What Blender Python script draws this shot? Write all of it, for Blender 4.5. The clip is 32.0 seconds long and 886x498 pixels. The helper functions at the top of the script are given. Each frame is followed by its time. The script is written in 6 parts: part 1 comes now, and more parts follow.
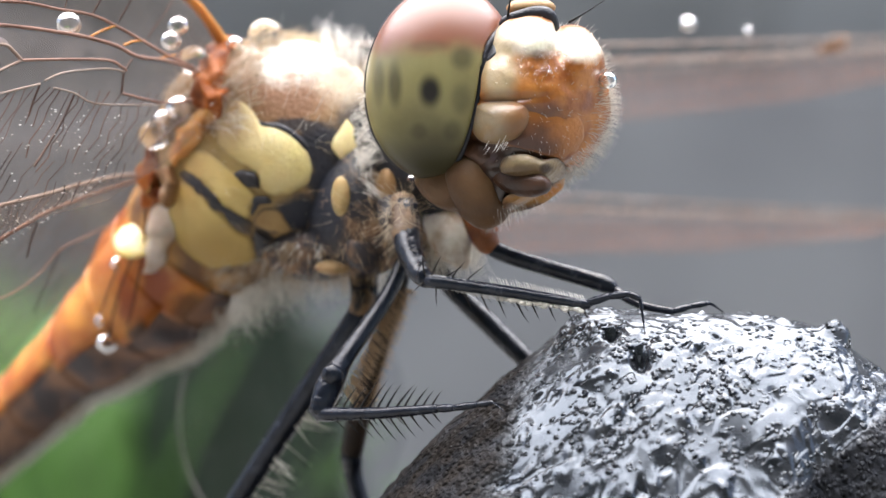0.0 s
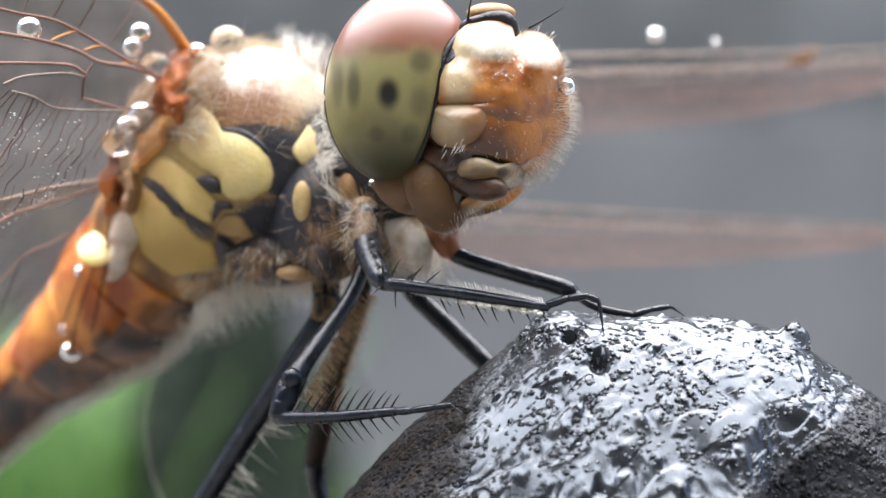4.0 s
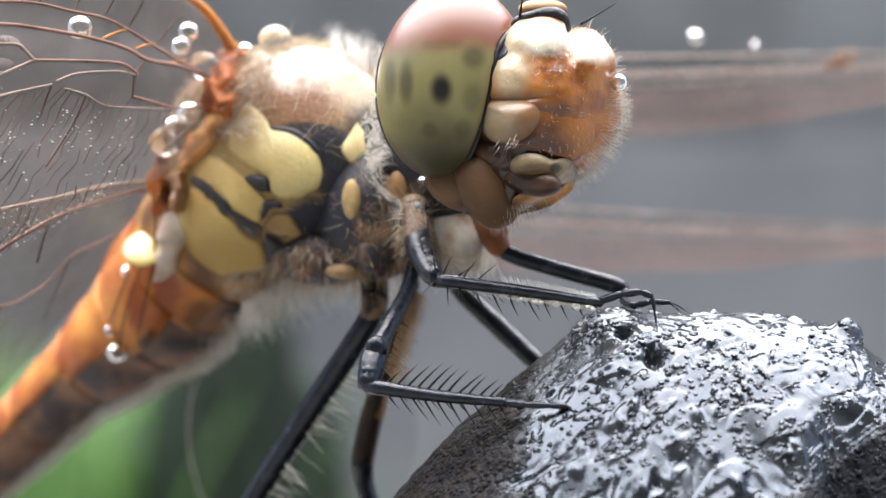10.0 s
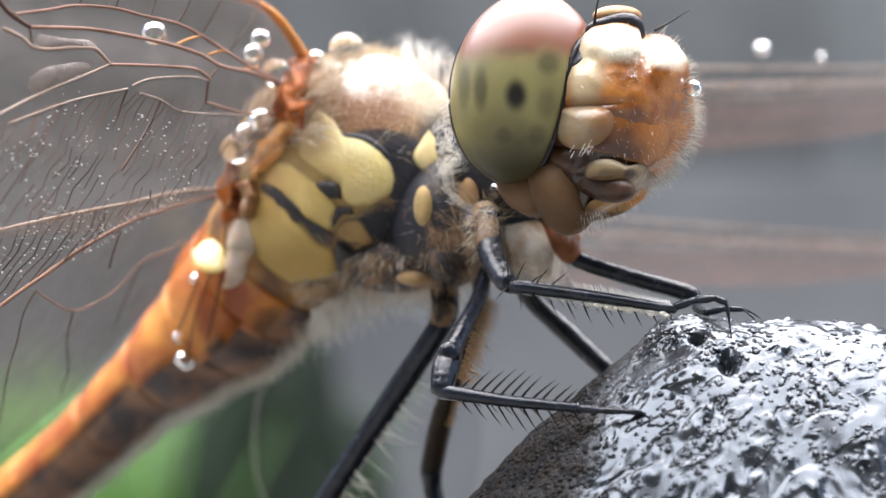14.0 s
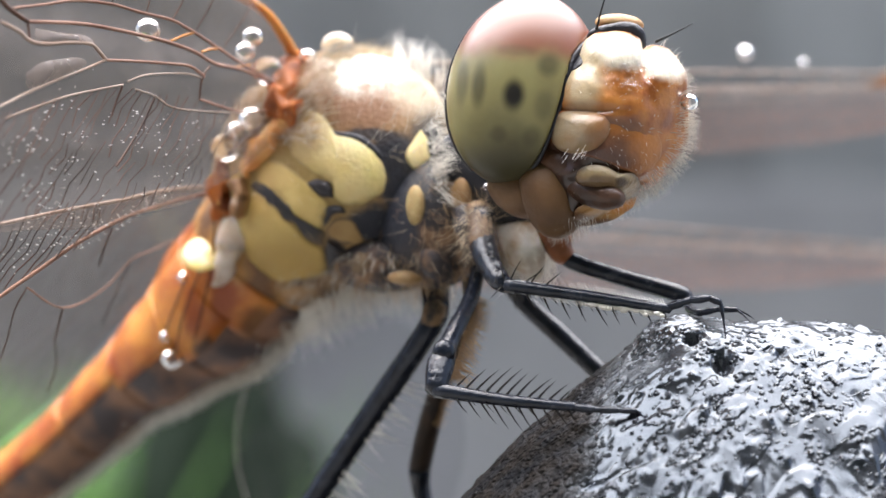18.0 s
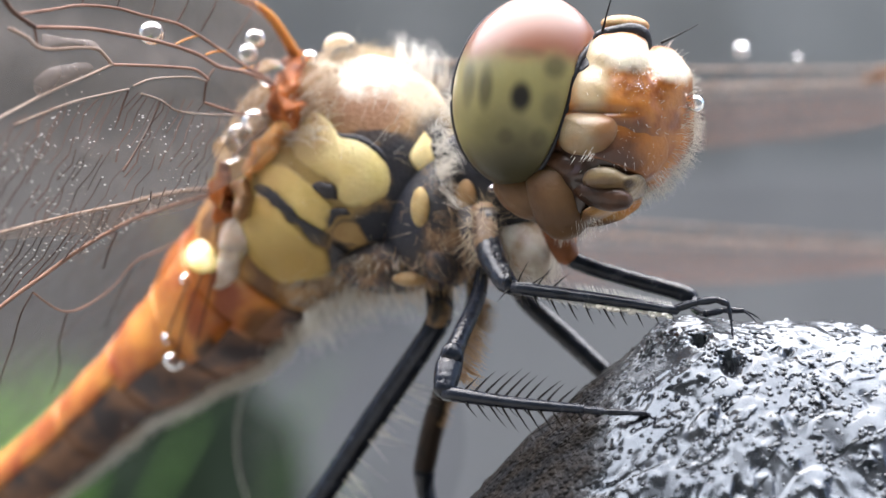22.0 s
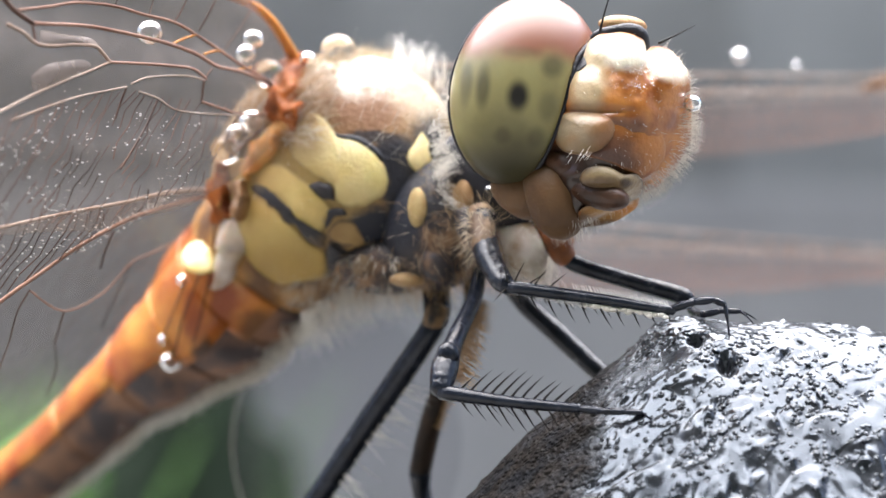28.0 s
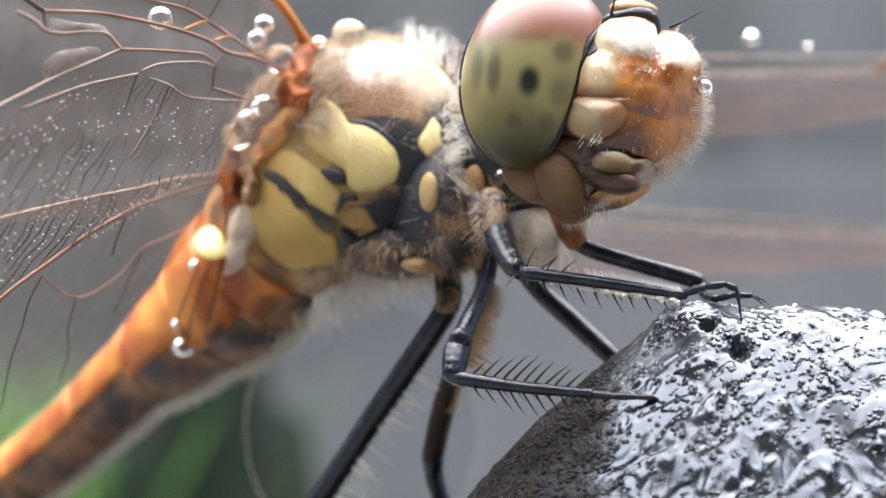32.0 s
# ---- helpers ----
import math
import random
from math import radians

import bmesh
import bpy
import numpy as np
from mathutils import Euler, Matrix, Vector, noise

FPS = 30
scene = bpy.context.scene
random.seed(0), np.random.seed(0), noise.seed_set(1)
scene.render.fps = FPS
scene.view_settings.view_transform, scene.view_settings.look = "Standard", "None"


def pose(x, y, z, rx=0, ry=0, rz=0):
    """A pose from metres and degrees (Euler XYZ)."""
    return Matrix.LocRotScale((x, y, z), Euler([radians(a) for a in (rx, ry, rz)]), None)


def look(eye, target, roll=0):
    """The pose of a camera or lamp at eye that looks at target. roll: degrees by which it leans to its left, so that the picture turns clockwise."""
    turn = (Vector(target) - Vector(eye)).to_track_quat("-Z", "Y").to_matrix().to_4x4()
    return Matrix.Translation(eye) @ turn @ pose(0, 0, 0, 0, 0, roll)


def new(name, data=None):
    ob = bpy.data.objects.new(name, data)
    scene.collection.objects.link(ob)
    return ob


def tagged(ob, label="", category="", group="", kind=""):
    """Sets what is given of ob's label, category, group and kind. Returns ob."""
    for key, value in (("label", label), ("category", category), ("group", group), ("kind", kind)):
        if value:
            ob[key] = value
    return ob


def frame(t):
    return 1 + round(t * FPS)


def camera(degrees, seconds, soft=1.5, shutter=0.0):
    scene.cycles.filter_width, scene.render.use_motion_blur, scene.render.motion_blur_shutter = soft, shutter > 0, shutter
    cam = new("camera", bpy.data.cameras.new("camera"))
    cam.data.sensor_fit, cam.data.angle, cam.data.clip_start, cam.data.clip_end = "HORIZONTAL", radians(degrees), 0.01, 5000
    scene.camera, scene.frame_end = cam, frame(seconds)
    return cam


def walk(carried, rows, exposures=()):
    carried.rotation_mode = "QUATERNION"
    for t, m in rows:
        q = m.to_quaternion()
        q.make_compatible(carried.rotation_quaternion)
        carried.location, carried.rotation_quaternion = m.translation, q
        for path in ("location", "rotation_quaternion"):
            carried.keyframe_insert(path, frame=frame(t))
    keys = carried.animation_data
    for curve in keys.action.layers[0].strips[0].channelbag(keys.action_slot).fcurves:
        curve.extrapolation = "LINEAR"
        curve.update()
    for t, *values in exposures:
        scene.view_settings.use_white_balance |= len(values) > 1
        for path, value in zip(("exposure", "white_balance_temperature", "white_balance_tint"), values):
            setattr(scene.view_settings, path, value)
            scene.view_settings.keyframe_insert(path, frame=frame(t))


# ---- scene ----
# Lengths below are millimetres on a stage whose origin floats MIDZ metres over the ground; MM turns them into metres.
MM = 0.001
MIDZ = 0.200
LENS = 24.0

cam = camera(LENS, 32.0, soft=1.5)
cam.data.dof.use_dof = True
cam.data.dof.focus_distance = 0.0434
cam.data.dof.aperture_fstop = 80.0

# seconds, sideways and upward shift of the eye (mm), yaw, pitch and lean (degrees)
PATH = [
    (0, 0.085, 1.329, 0.001, -1.709, -0.236), (0.5, 0.717, 0.86, 0.751, -1.124, -0.174), (1, 0.88, 0.703, 0.978, -0.829, -0.134),
    (1.5, 0.939, 0.632, 1.005, -0.726, -0.069), (2, 0.952, 0.606, 0.894, -0.69, -0.061), (2.5, 0.947, 0.599, 0.69, -0.679, -0.063),
    (3, 0.935, 0.595, 0.435, -0.674, -0.098), (3.5, 0.912, 0.58, 0.144, -0.653, -0.124), (5.5, 0.694, 0.453, -0.258, -0.485, -0.214),
    (6, 0.508, 0.361, 0.091, -0.364, -0.176), (6.5, 0.32, 0.254, 0.231, -0.204, 0.09), (7, 0.17, 0.163, 0.158, -0.134, -0.079),
    (7.5, 0.077, 0.1, 0.06, -0.081, -0.048), (8, 0.044, 0.068, 0.026, -0.051, 0.026), (8.5, 0.028, 0.05, 0.035, -0.064, -0.114),
    (9, -0.006, 0.035, -0.009, -0.042, 0.027), (9.5, -0.063, 0.02, -0.089, -0.019, 0.047), (10, -0.144, -0.003, 0.016, 0.007, 0.003),
    (10.5, -0.25, -0.034, 0.515, 0.047, 0.027), (11, -0.368, -0.071, 1.072, 0.091, 0.015), (11.5, -0.468, -0.107, 1.366, 0.157, -0.048),
    (12, -0.533, -0.143, 1.465, 0.256, -0.022), (12.5, -0.574, -0.18, 1.439, 0.358, 0.013), (13, -0.624, -0.233, 1.387, 0.462, -0.096),
    (13.5, -0.718, -0.325, 1.276, 0.583, -0.273), (14, -0.881, -0.483, 1.069, 0.784, -0.261), (14.5, -1.093, -0.677, 0.776, 1.039, -0.325),
    (16.5, -1.608, -0.944, 0.016, 1.332, -0.706), (17, -1.714, -0.907, -0.156, 1.285, -0.697), (17.5, -1.827, -0.825, -0.298, 1.197, -0.645),
    (18, -1.944, -0.738, -0.457, 1.085, -0.603), (18.5, -2.063, -0.657, -0.62, 0.98, -0.58), (19, -2.184, -0.588, -0.785, 0.897, -0.527),
    (19.5, -2.305, -0.53, -0.95, 0.828, -0.465), (20, -2.425, -0.469, -1.109, 0.752, -0.44), (20.5, -2.546, -0.403, -1.192, 0.674, -0.362),
    (21, -2.665, -0.346, -1.189, 0.609, -0.345), (21.5, -2.759, -0.316, -1.134, 0.574, -0.302), (22, -2.803, -0.311, -1.378, 0.602, -0.258),
    (22.5, -2.8, -0.318, -2.094, 0.629, -0.32), (23, -2.788, -0.33, -2.941, 0.696, -0.33), (23.5, -2.805, -0.341, -2.895, 0.723, -0.362),
    (24, -2.864, -0.339, -2.696, 0.739, -0.361), (24.5, -2.942, -0.312, -2.459, 0.706, -0.505), (25, -3.006, -0.267, -2.203, 0.671, -0.435),
    (25.5, -3.009, -0.254, -1.892, 0.66, -0.378), (27.5, -2.82, -0.618, -1.442, 1.014, -0.496), (28, -2.728, -0.808, -1.368, 1.233, -0.5),
    (28.5, -2.592, -0.972, -1.242, 1.394, -0.531), (29, -2.456, -1.059, -1.11, 1.474, -0.511), (29.5, -2.354, -1.071, -0.983, 1.473, -0.515),
    (30, -2.305, -1.023, -0.919, 1.372, -0.399), (30.5, -2.31, -0.936, -0.897, 1.167, -0.507), (31, -2.367, -0.831, -0.899, 0.962, -0.431),
    (31.5, -2.487, -0.726, -0.93, 0.758, -0.356), (32, -2.686, -0.631, -0.999, 0.598, -0.292),
]


def eye_pose(x, z, yaw, pitch, lean):
    turn = pose(0, 0, 0, 0, 0, yaw) @ pose(0, 0, 0, pitch) @ pose(0, 0, 0, 0, lean) @ pose(0, 0, 0, 90)
    return Matrix.Translation((x * MM, -45 * MM, z * MM + MIDZ)) @ turn


walk(cam, [(t, eye_pose(x, z, a, b, c)) for t, x, z, a, b, c in PATH], ((0, 1.79), (25, 1.78), (28, 1.92), (32, 1.83)))

# ---------------------------------------------------------------- light
SUN_DIR = Vector((-0.06, 0.22, 1.0)).normalized()
world = bpy.data.worlds.new("sky")
scene.world = world
world.use_nodes = True
wn = world.node_tree
sky = wn.nodes.new("ShaderNodeTexSky")
sky.sky_type, sky.sun_disc = "NISHITA", False
sky.sun_elevation = math.asin(SUN_DIR.z)
sky.sun_rotation = math.atan2(SUN_DIR.x, SUN_DIR.y)
sky.air_density, sky.dust_density, sky.ozone_density = 1.0, 4.0, 1.0
wn.links.new(sky.outputs[0], wn.nodes["Background"].inputs[0])
wn.nodes["Background"].inputs[1].default_value = 0.10

sun = new("sun", bpy.data.lights.new("sun", "SUN"))
sun.data.energy, sun.data.angle, sun.data.color = 4.7, radians(100), (0.985, 0.97, 1.0)
sun.matrix_world = look(SUN_DIR * 2, (0, 0, 0))


# ---------------------------------------------------------------- materials
def mat(name, color, color2=None, scale=3.0, rough=0.5, rough2=None, bump=0.0, bscale=None, metal=0.0, sss=0.0, sheen=0.0,
        coat=0.0, spec=0.5, trans=0.0, ior=1.45, alpha=1.0, lo=0.35, hi=0.65, detail=6.0):
    """Two tones mixed by noise whose scale counts blotches per millimetre of the thing."""
    m = bpy.data.materials.new(name)
    m.use_nodes = True
    n, l = m.node_tree.nodes, m.node_tree.links
    b = n["Principled BSDF"]
    co = n.new("ShaderNodeTexCoord")
    mp = n.new("ShaderNodeMapping")
    mp.inputs["Scale"].default_value = (1000, 1000, 1000)
    l.new(co.outputs["Object"], mp.inputs["Vector"])
    no = n.new("ShaderNodeTexNoise")
    no.inputs["Scale"].default_value, no.inputs["Detail"].default_value = scale, detail
    l.new(mp.outputs[0], no.inputs["Vector"])
    ramp = n.new("ShaderNodeMapRange")
    ramp.inputs[1].default_value, ramp.inputs[2].default_value = lo, hi
    l.new(no.outputs[0], ramp.inputs[0])
    mix = n.new("ShaderNodeMix")
    mix.data_type = "RGBA"
    mix.inputs[6].default_value = (*color, 1)
    mix.inputs[7].default_value = (*(color2 or color), 1)
    l.new(ramp.outputs[0], mix.inputs[0])
    l.new(mix.outputs[2], b.inputs["Base Color"])
    b.inputs["Roughness"].default_value = rough
    if rough2 is not None:
        rr = n.new("ShaderNodeMapRange")
        rr.inputs[1].default_value, rr.inputs[2].default_value = lo, hi
        rr.inputs[3].default_value, rr.inputs[4].default_value = rough, rough2
        l.new(no.outputs[0], rr.inputs[0])
        l.new(rr.outputs[0], b.inputs["Roughness"])
    b.inputs["Metallic"].default_value = metal
    b.inputs["Subsurface Weight"].default_value = sss
    b.inputs["Subsurface Scale"].default_value = 0.0004
    b.inputs["Subsurface Radius"].default_value = (1.0, 0.6, 0.3)
    b.inputs["Sheen Weight"].default_value = sheen
    b.inputs["Coat Weight"].default_value = coat
    b.inputs["Coat Roughness"].default_value = 0.10
    b.inputs["Specular IOR Level"].default_value = spec
    b.inputs["Transmission Weight"].default_value = trans
    b.inputs["IOR"].default_value = ior
    b.inputs["Alpha"].default_value = alpha
    if bump:
        fine = n.new("ShaderNodeTexNoise")
        fine.inputs["Scale"].default_value, fine.inputs["Detail"].default_value = bscale or scale * 4, 5
        l.new(mp.outputs[0], fine.inputs["Vector"])
        bp = n.new("ShaderNodeBump")
        bp.inputs["Strength"].default_value, bp.inputs["Distance"].default_value = bump, 0.0001
        l.new(fine.outputs[0], bp.inputs["Height"])
        l.new(bp.outputs[0], b.inputs["Normal"])
    return m


M_YELLOW = mat("yellow_cuticle", (0.66, 0.50, 0.20), (0.80, 0.68, 0.36), 0.9, 0.45, 0.7, 0.3, 11, sss=0.25)
M_OLIVE = mat("olive_cuticle", (0.58, 0.41, 0.13), (0.72, 0.53, 0.20), 0.9, 0.45, 0.7, 0.3, 11, sss=0.2)
M_BLACK = mat("black_cuticle", (0.008, 0.009, 0.013), (0.02, 0.02, 0.028), 2.5, 0.32, 0.5, 0.3, 12)
M_LEG = mat("glossy_black_leg", (0.008, 0.010, 0.016), (0.018, 0.022, 0.033), 3.0, 0.12, 0.28, 0.30, 7, spec=0.38, coat=0.1)
M_LEG_BROWN = mat("dark_brown_leg", (0.012, 0.009, 0.008), (0.05, 0.028, 0.016), 1.5, 0.4, 0.55, 0.3, 14, spec=0.35)
M_BROWN = mat("brown_cuticle", (0.20, 0.10, 0.045), (0.32, 0.17, 0.07), 1.4, 0.45, 0.6, 0.3, 12, sss=0.15)
M_PATCH = mat("tan_patch", (0.40, 0.26, 0.10), (0.32, 0.19, 0.07), 1.5, 0.5, 0.65, 0.3, 12)
M_TAN = mat("tan_cuticle", (0.40, 0.26, 0.12), (0.30, 0.17, 0.07), 1.5, 0.45, 0.6, 0.3, 12, sss=0.2)
M_RUST = mat("rust_cuticle", (0.46, 0.13, 0.018), (0.11, 0.026, 0.008), 1.5, 0.5, 0.65, 0.3, 12, coat=0.05, sss=0.2, spec=0.3)
M_ORANGE = mat("orange_cuticle", (0.50, 0.18, 0.04), (0.72, 0.40, 0.14), 1.0, 0.4, 0.55, 0.3, 14, sss=0.3)
M_HAIR = mat("pale_hair", (0.62, 0.52, 0.38), (0.5, 0.38, 0.24), 0.6, 0.45, sss=0.0)
M_HAIR_WHITE = mat("white_hair", (0.86, 0.83, 0.77), (0.74, 0.69, 0.60), 0.6, 0.4)
M_HAIR_TAN = mat("tan_hair", (0.55, 0.37, 0.20), (0.42, 0.26, 0.13), 0.6, 0.5)
M_SPINE = mat("black_spine", (0.008, 0.008, 0.009), (0.018, 0.015, 0.012), 2.0, 0.35, spec=0.25)
M_VEIN = mat("brown_vein", (0.20, 0.105, 0.075), (0.34, 0.20, 0.15), 0.8, 0.5, spec=0.25)
M_EDGE = mat("beige_vein", (0.42, 0.34, 0.29), (0.28, 0.19, 0.14), 0.8, 0.5, spec=0.3)
M_COSTA = mat("amber_vein", (0.50, 0.21, 0.035), (0.36, 0.13, 0.02), 0.8, 0.35, sss=0.2)
M_WATER = mat("water", (1, 1, 1), None, 1, 0.0, trans=1.0, ior=1.333)
M_DEW = mat("dew_glint", (0.62, 0.60, 0.58), None, 1, 0.12, spec=1.0)
M_RIM = mat("pale_rim", (0.25, 0.24, 0.22), (0.19, 0.18, 0.16), 0.8, 0.5)
M_CROSS = mat("dark_cross_vein", (0.03, 0.018, 0.014), (0.12, 0.065, 0.045), 0.8, 0.5, spec=0.25)


def pigment(m, spots, blur=0.45, wobble=0.35):
    """Adds soft-edged spots of colour, seen from the side: x, z, half widths (mm from the thing's origin), colour, strength."""
    n, l = m.node_tree.nodes, m.node_tree.links
    b, mp = n["Principled BSDF"], n["Mapping"]
    last = b.inputs["Base Color"].links[0].from_socket
    wob = n.new("ShaderNodeTexNoise")
    wob.inputs["Scale"].default_value, wob.inputs["Detail"].default_value = 2.2, 4
    l.new(mp.outputs[0], wob.inputs["Vector"])
    off = n.new("ShaderNodeVectorMath")
    off.operation = "SUBTRACT"
    off.inputs[1].default_value = (0.5, 0.5, 0.5)
    l.new(wob.outputs["Color"], off.inputs[0])
    sc = n.new("ShaderNodeVectorMath")
    sc.operation = "SCALE"
    sc.inputs["Scale"].default_value = wobble
    l.new(off.outputs[0], sc.inputs[0])
    co = n.new("ShaderNodeVectorMath")
    co.operation = "ADD"
    l.new(mp.outputs[0], co.inputs[0])
    l.new(sc.outputs[0], co.inputs[1])
    for x, z, rx, rz, colour, k in spots:
        sub = n.new("ShaderNodeVectorMath")
        sub.operation = "SUBTRACT"
        sub.inputs[1].default_value = (x, 0, z)
        l.new(co.outputs[0], sub.inputs[0])
        mul = n.new("ShaderNodeVectorMath")
        mul.operation = "MULTIPLY"
        mul.inputs[1].default_value = (1 / rx, 0, 1 / rz)
        l.new(sub.outputs[0], mul.inputs[0])
        ln = n.new("ShaderNodeVectorMath")
        ln.operation = "LENGTH"
        l.new(mul.outputs[0], ln.inputs[0])
        rg = n.new("ShaderNodeMapRange")
        rg.interpolation_type = "SMOOTHSTEP"
        rg.inputs[1].default_value, rg.inputs[2].default_value = 1 - blur, 1 + blur
        rg.inputs[3].default_value, rg.inputs[4].default_value = k, 0.0
        l.new(ln.outputs["Value"], rg.inputs[0])
        mix = n.new("ShaderNodeMix")
        mix.data_type = "RGBA"
        mix.inputs[7].default_value = (*colour, 1)
        l.new(rg.outputs[0], mix.inputs[0])
        l.new(last, mix.inputs[6])
        last = mix.outputs[2]
    l.new(last, b.inputs["Base Color"])
    return m


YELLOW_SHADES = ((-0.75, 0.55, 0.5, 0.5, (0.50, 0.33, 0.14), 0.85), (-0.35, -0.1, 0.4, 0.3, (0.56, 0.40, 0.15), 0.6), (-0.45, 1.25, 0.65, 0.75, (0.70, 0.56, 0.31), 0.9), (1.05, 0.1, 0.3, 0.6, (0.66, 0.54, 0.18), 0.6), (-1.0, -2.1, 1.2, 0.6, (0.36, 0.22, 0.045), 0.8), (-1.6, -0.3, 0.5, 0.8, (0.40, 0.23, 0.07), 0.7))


def mat_membrane(lo=0.10, hi=0.30, tint=(0.78, 0.725, 0.68), base=(0.38, 0.31, 0.27)):
    """Clear wing film: mostly see-through, with a sheen of its own and small dewy flecks."""
    m = bpy.data.materials.new("wing_film")
    m.use_nodes = True
    n, l = m.node_tree.nodes, m.node_tree.links
    for x in list(n):
        n.remove(x)
    out = n.new("ShaderNodeOutputMaterial")
    clear = n.new("ShaderNodeBsdfTransparent")
    clear.inputs[0].default_value = (*tint, 1)
    film = n.new("ShaderNodeBsdfPrincipled")
    film.inputs["Base Color"].default_value = (*base, 1)
    film.inputs["Roughness"].default_value = 0.28
    film.inputs["Transmission Weight"].default_value = 0.0
    co = n.new("ShaderNodeTexCoord")
    mp = n.new("ShaderNodeMapping")
    mp.inputs["Scale"].default_value = (1000, 1000, 1000)
    l.new(co.outputs["Object"], mp.inputs["Vector"])
    no = n.new("ShaderNodeTexNoise")
    no.inputs["Scale"].default_value, no.inputs["Detail"].default_value = 1.3, 4
    l.new(mp.outputs[0], no.inputs["Vector"])
    bp = n.new("ShaderNodeBump")
    bp.inputs["Strength"].default_value, bp.inputs["Distance"].default_value = 0.5, 0.0002
    l.new(no.outputs[0], bp.inputs["Height"])
    l.new(bp.outputs[0], film.inputs["Normal"])
    amount = n.new("ShaderNodeMapRange")
    amount.inputs[1].default_value, amount.inputs[2].default_value = 0.3, 0.7
    amount.inputs[3].default_value, amount.inputs[4].default_value = lo, hi
    l.new(no.outputs[0], amount.inputs[0])
    mix = n.new("ShaderNodeMixShader")
    l.new(amount.outputs[0], mix.inputs[0])
    l.new(clear.outputs[0], mix.inputs[1])
    l.new(film.outputs[0], mix.inputs[2])
    l.new(mix.outputs[0], out.inputs[0])
    return m


M_FILM = mat_membrane()
M_FILM_FAR = mat_membrane(0.015, 0.045, (0.965, 0.94, 0.93), (0.44, 0.36, 0.33))
M_FILM_WET = mat_membrane(0.25, 0.5, (0.85, 0.80, 0.78))
M_FILM_THIN = mat_membrane(0.01, 0.04, (0.84, 0.84, 0.86), (0.50, 0.51, 0.52))
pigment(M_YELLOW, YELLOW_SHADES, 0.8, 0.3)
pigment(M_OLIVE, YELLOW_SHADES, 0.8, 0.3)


# ---------------------------------------------------------------- mesh tools (stage millimetres)
V = Vector


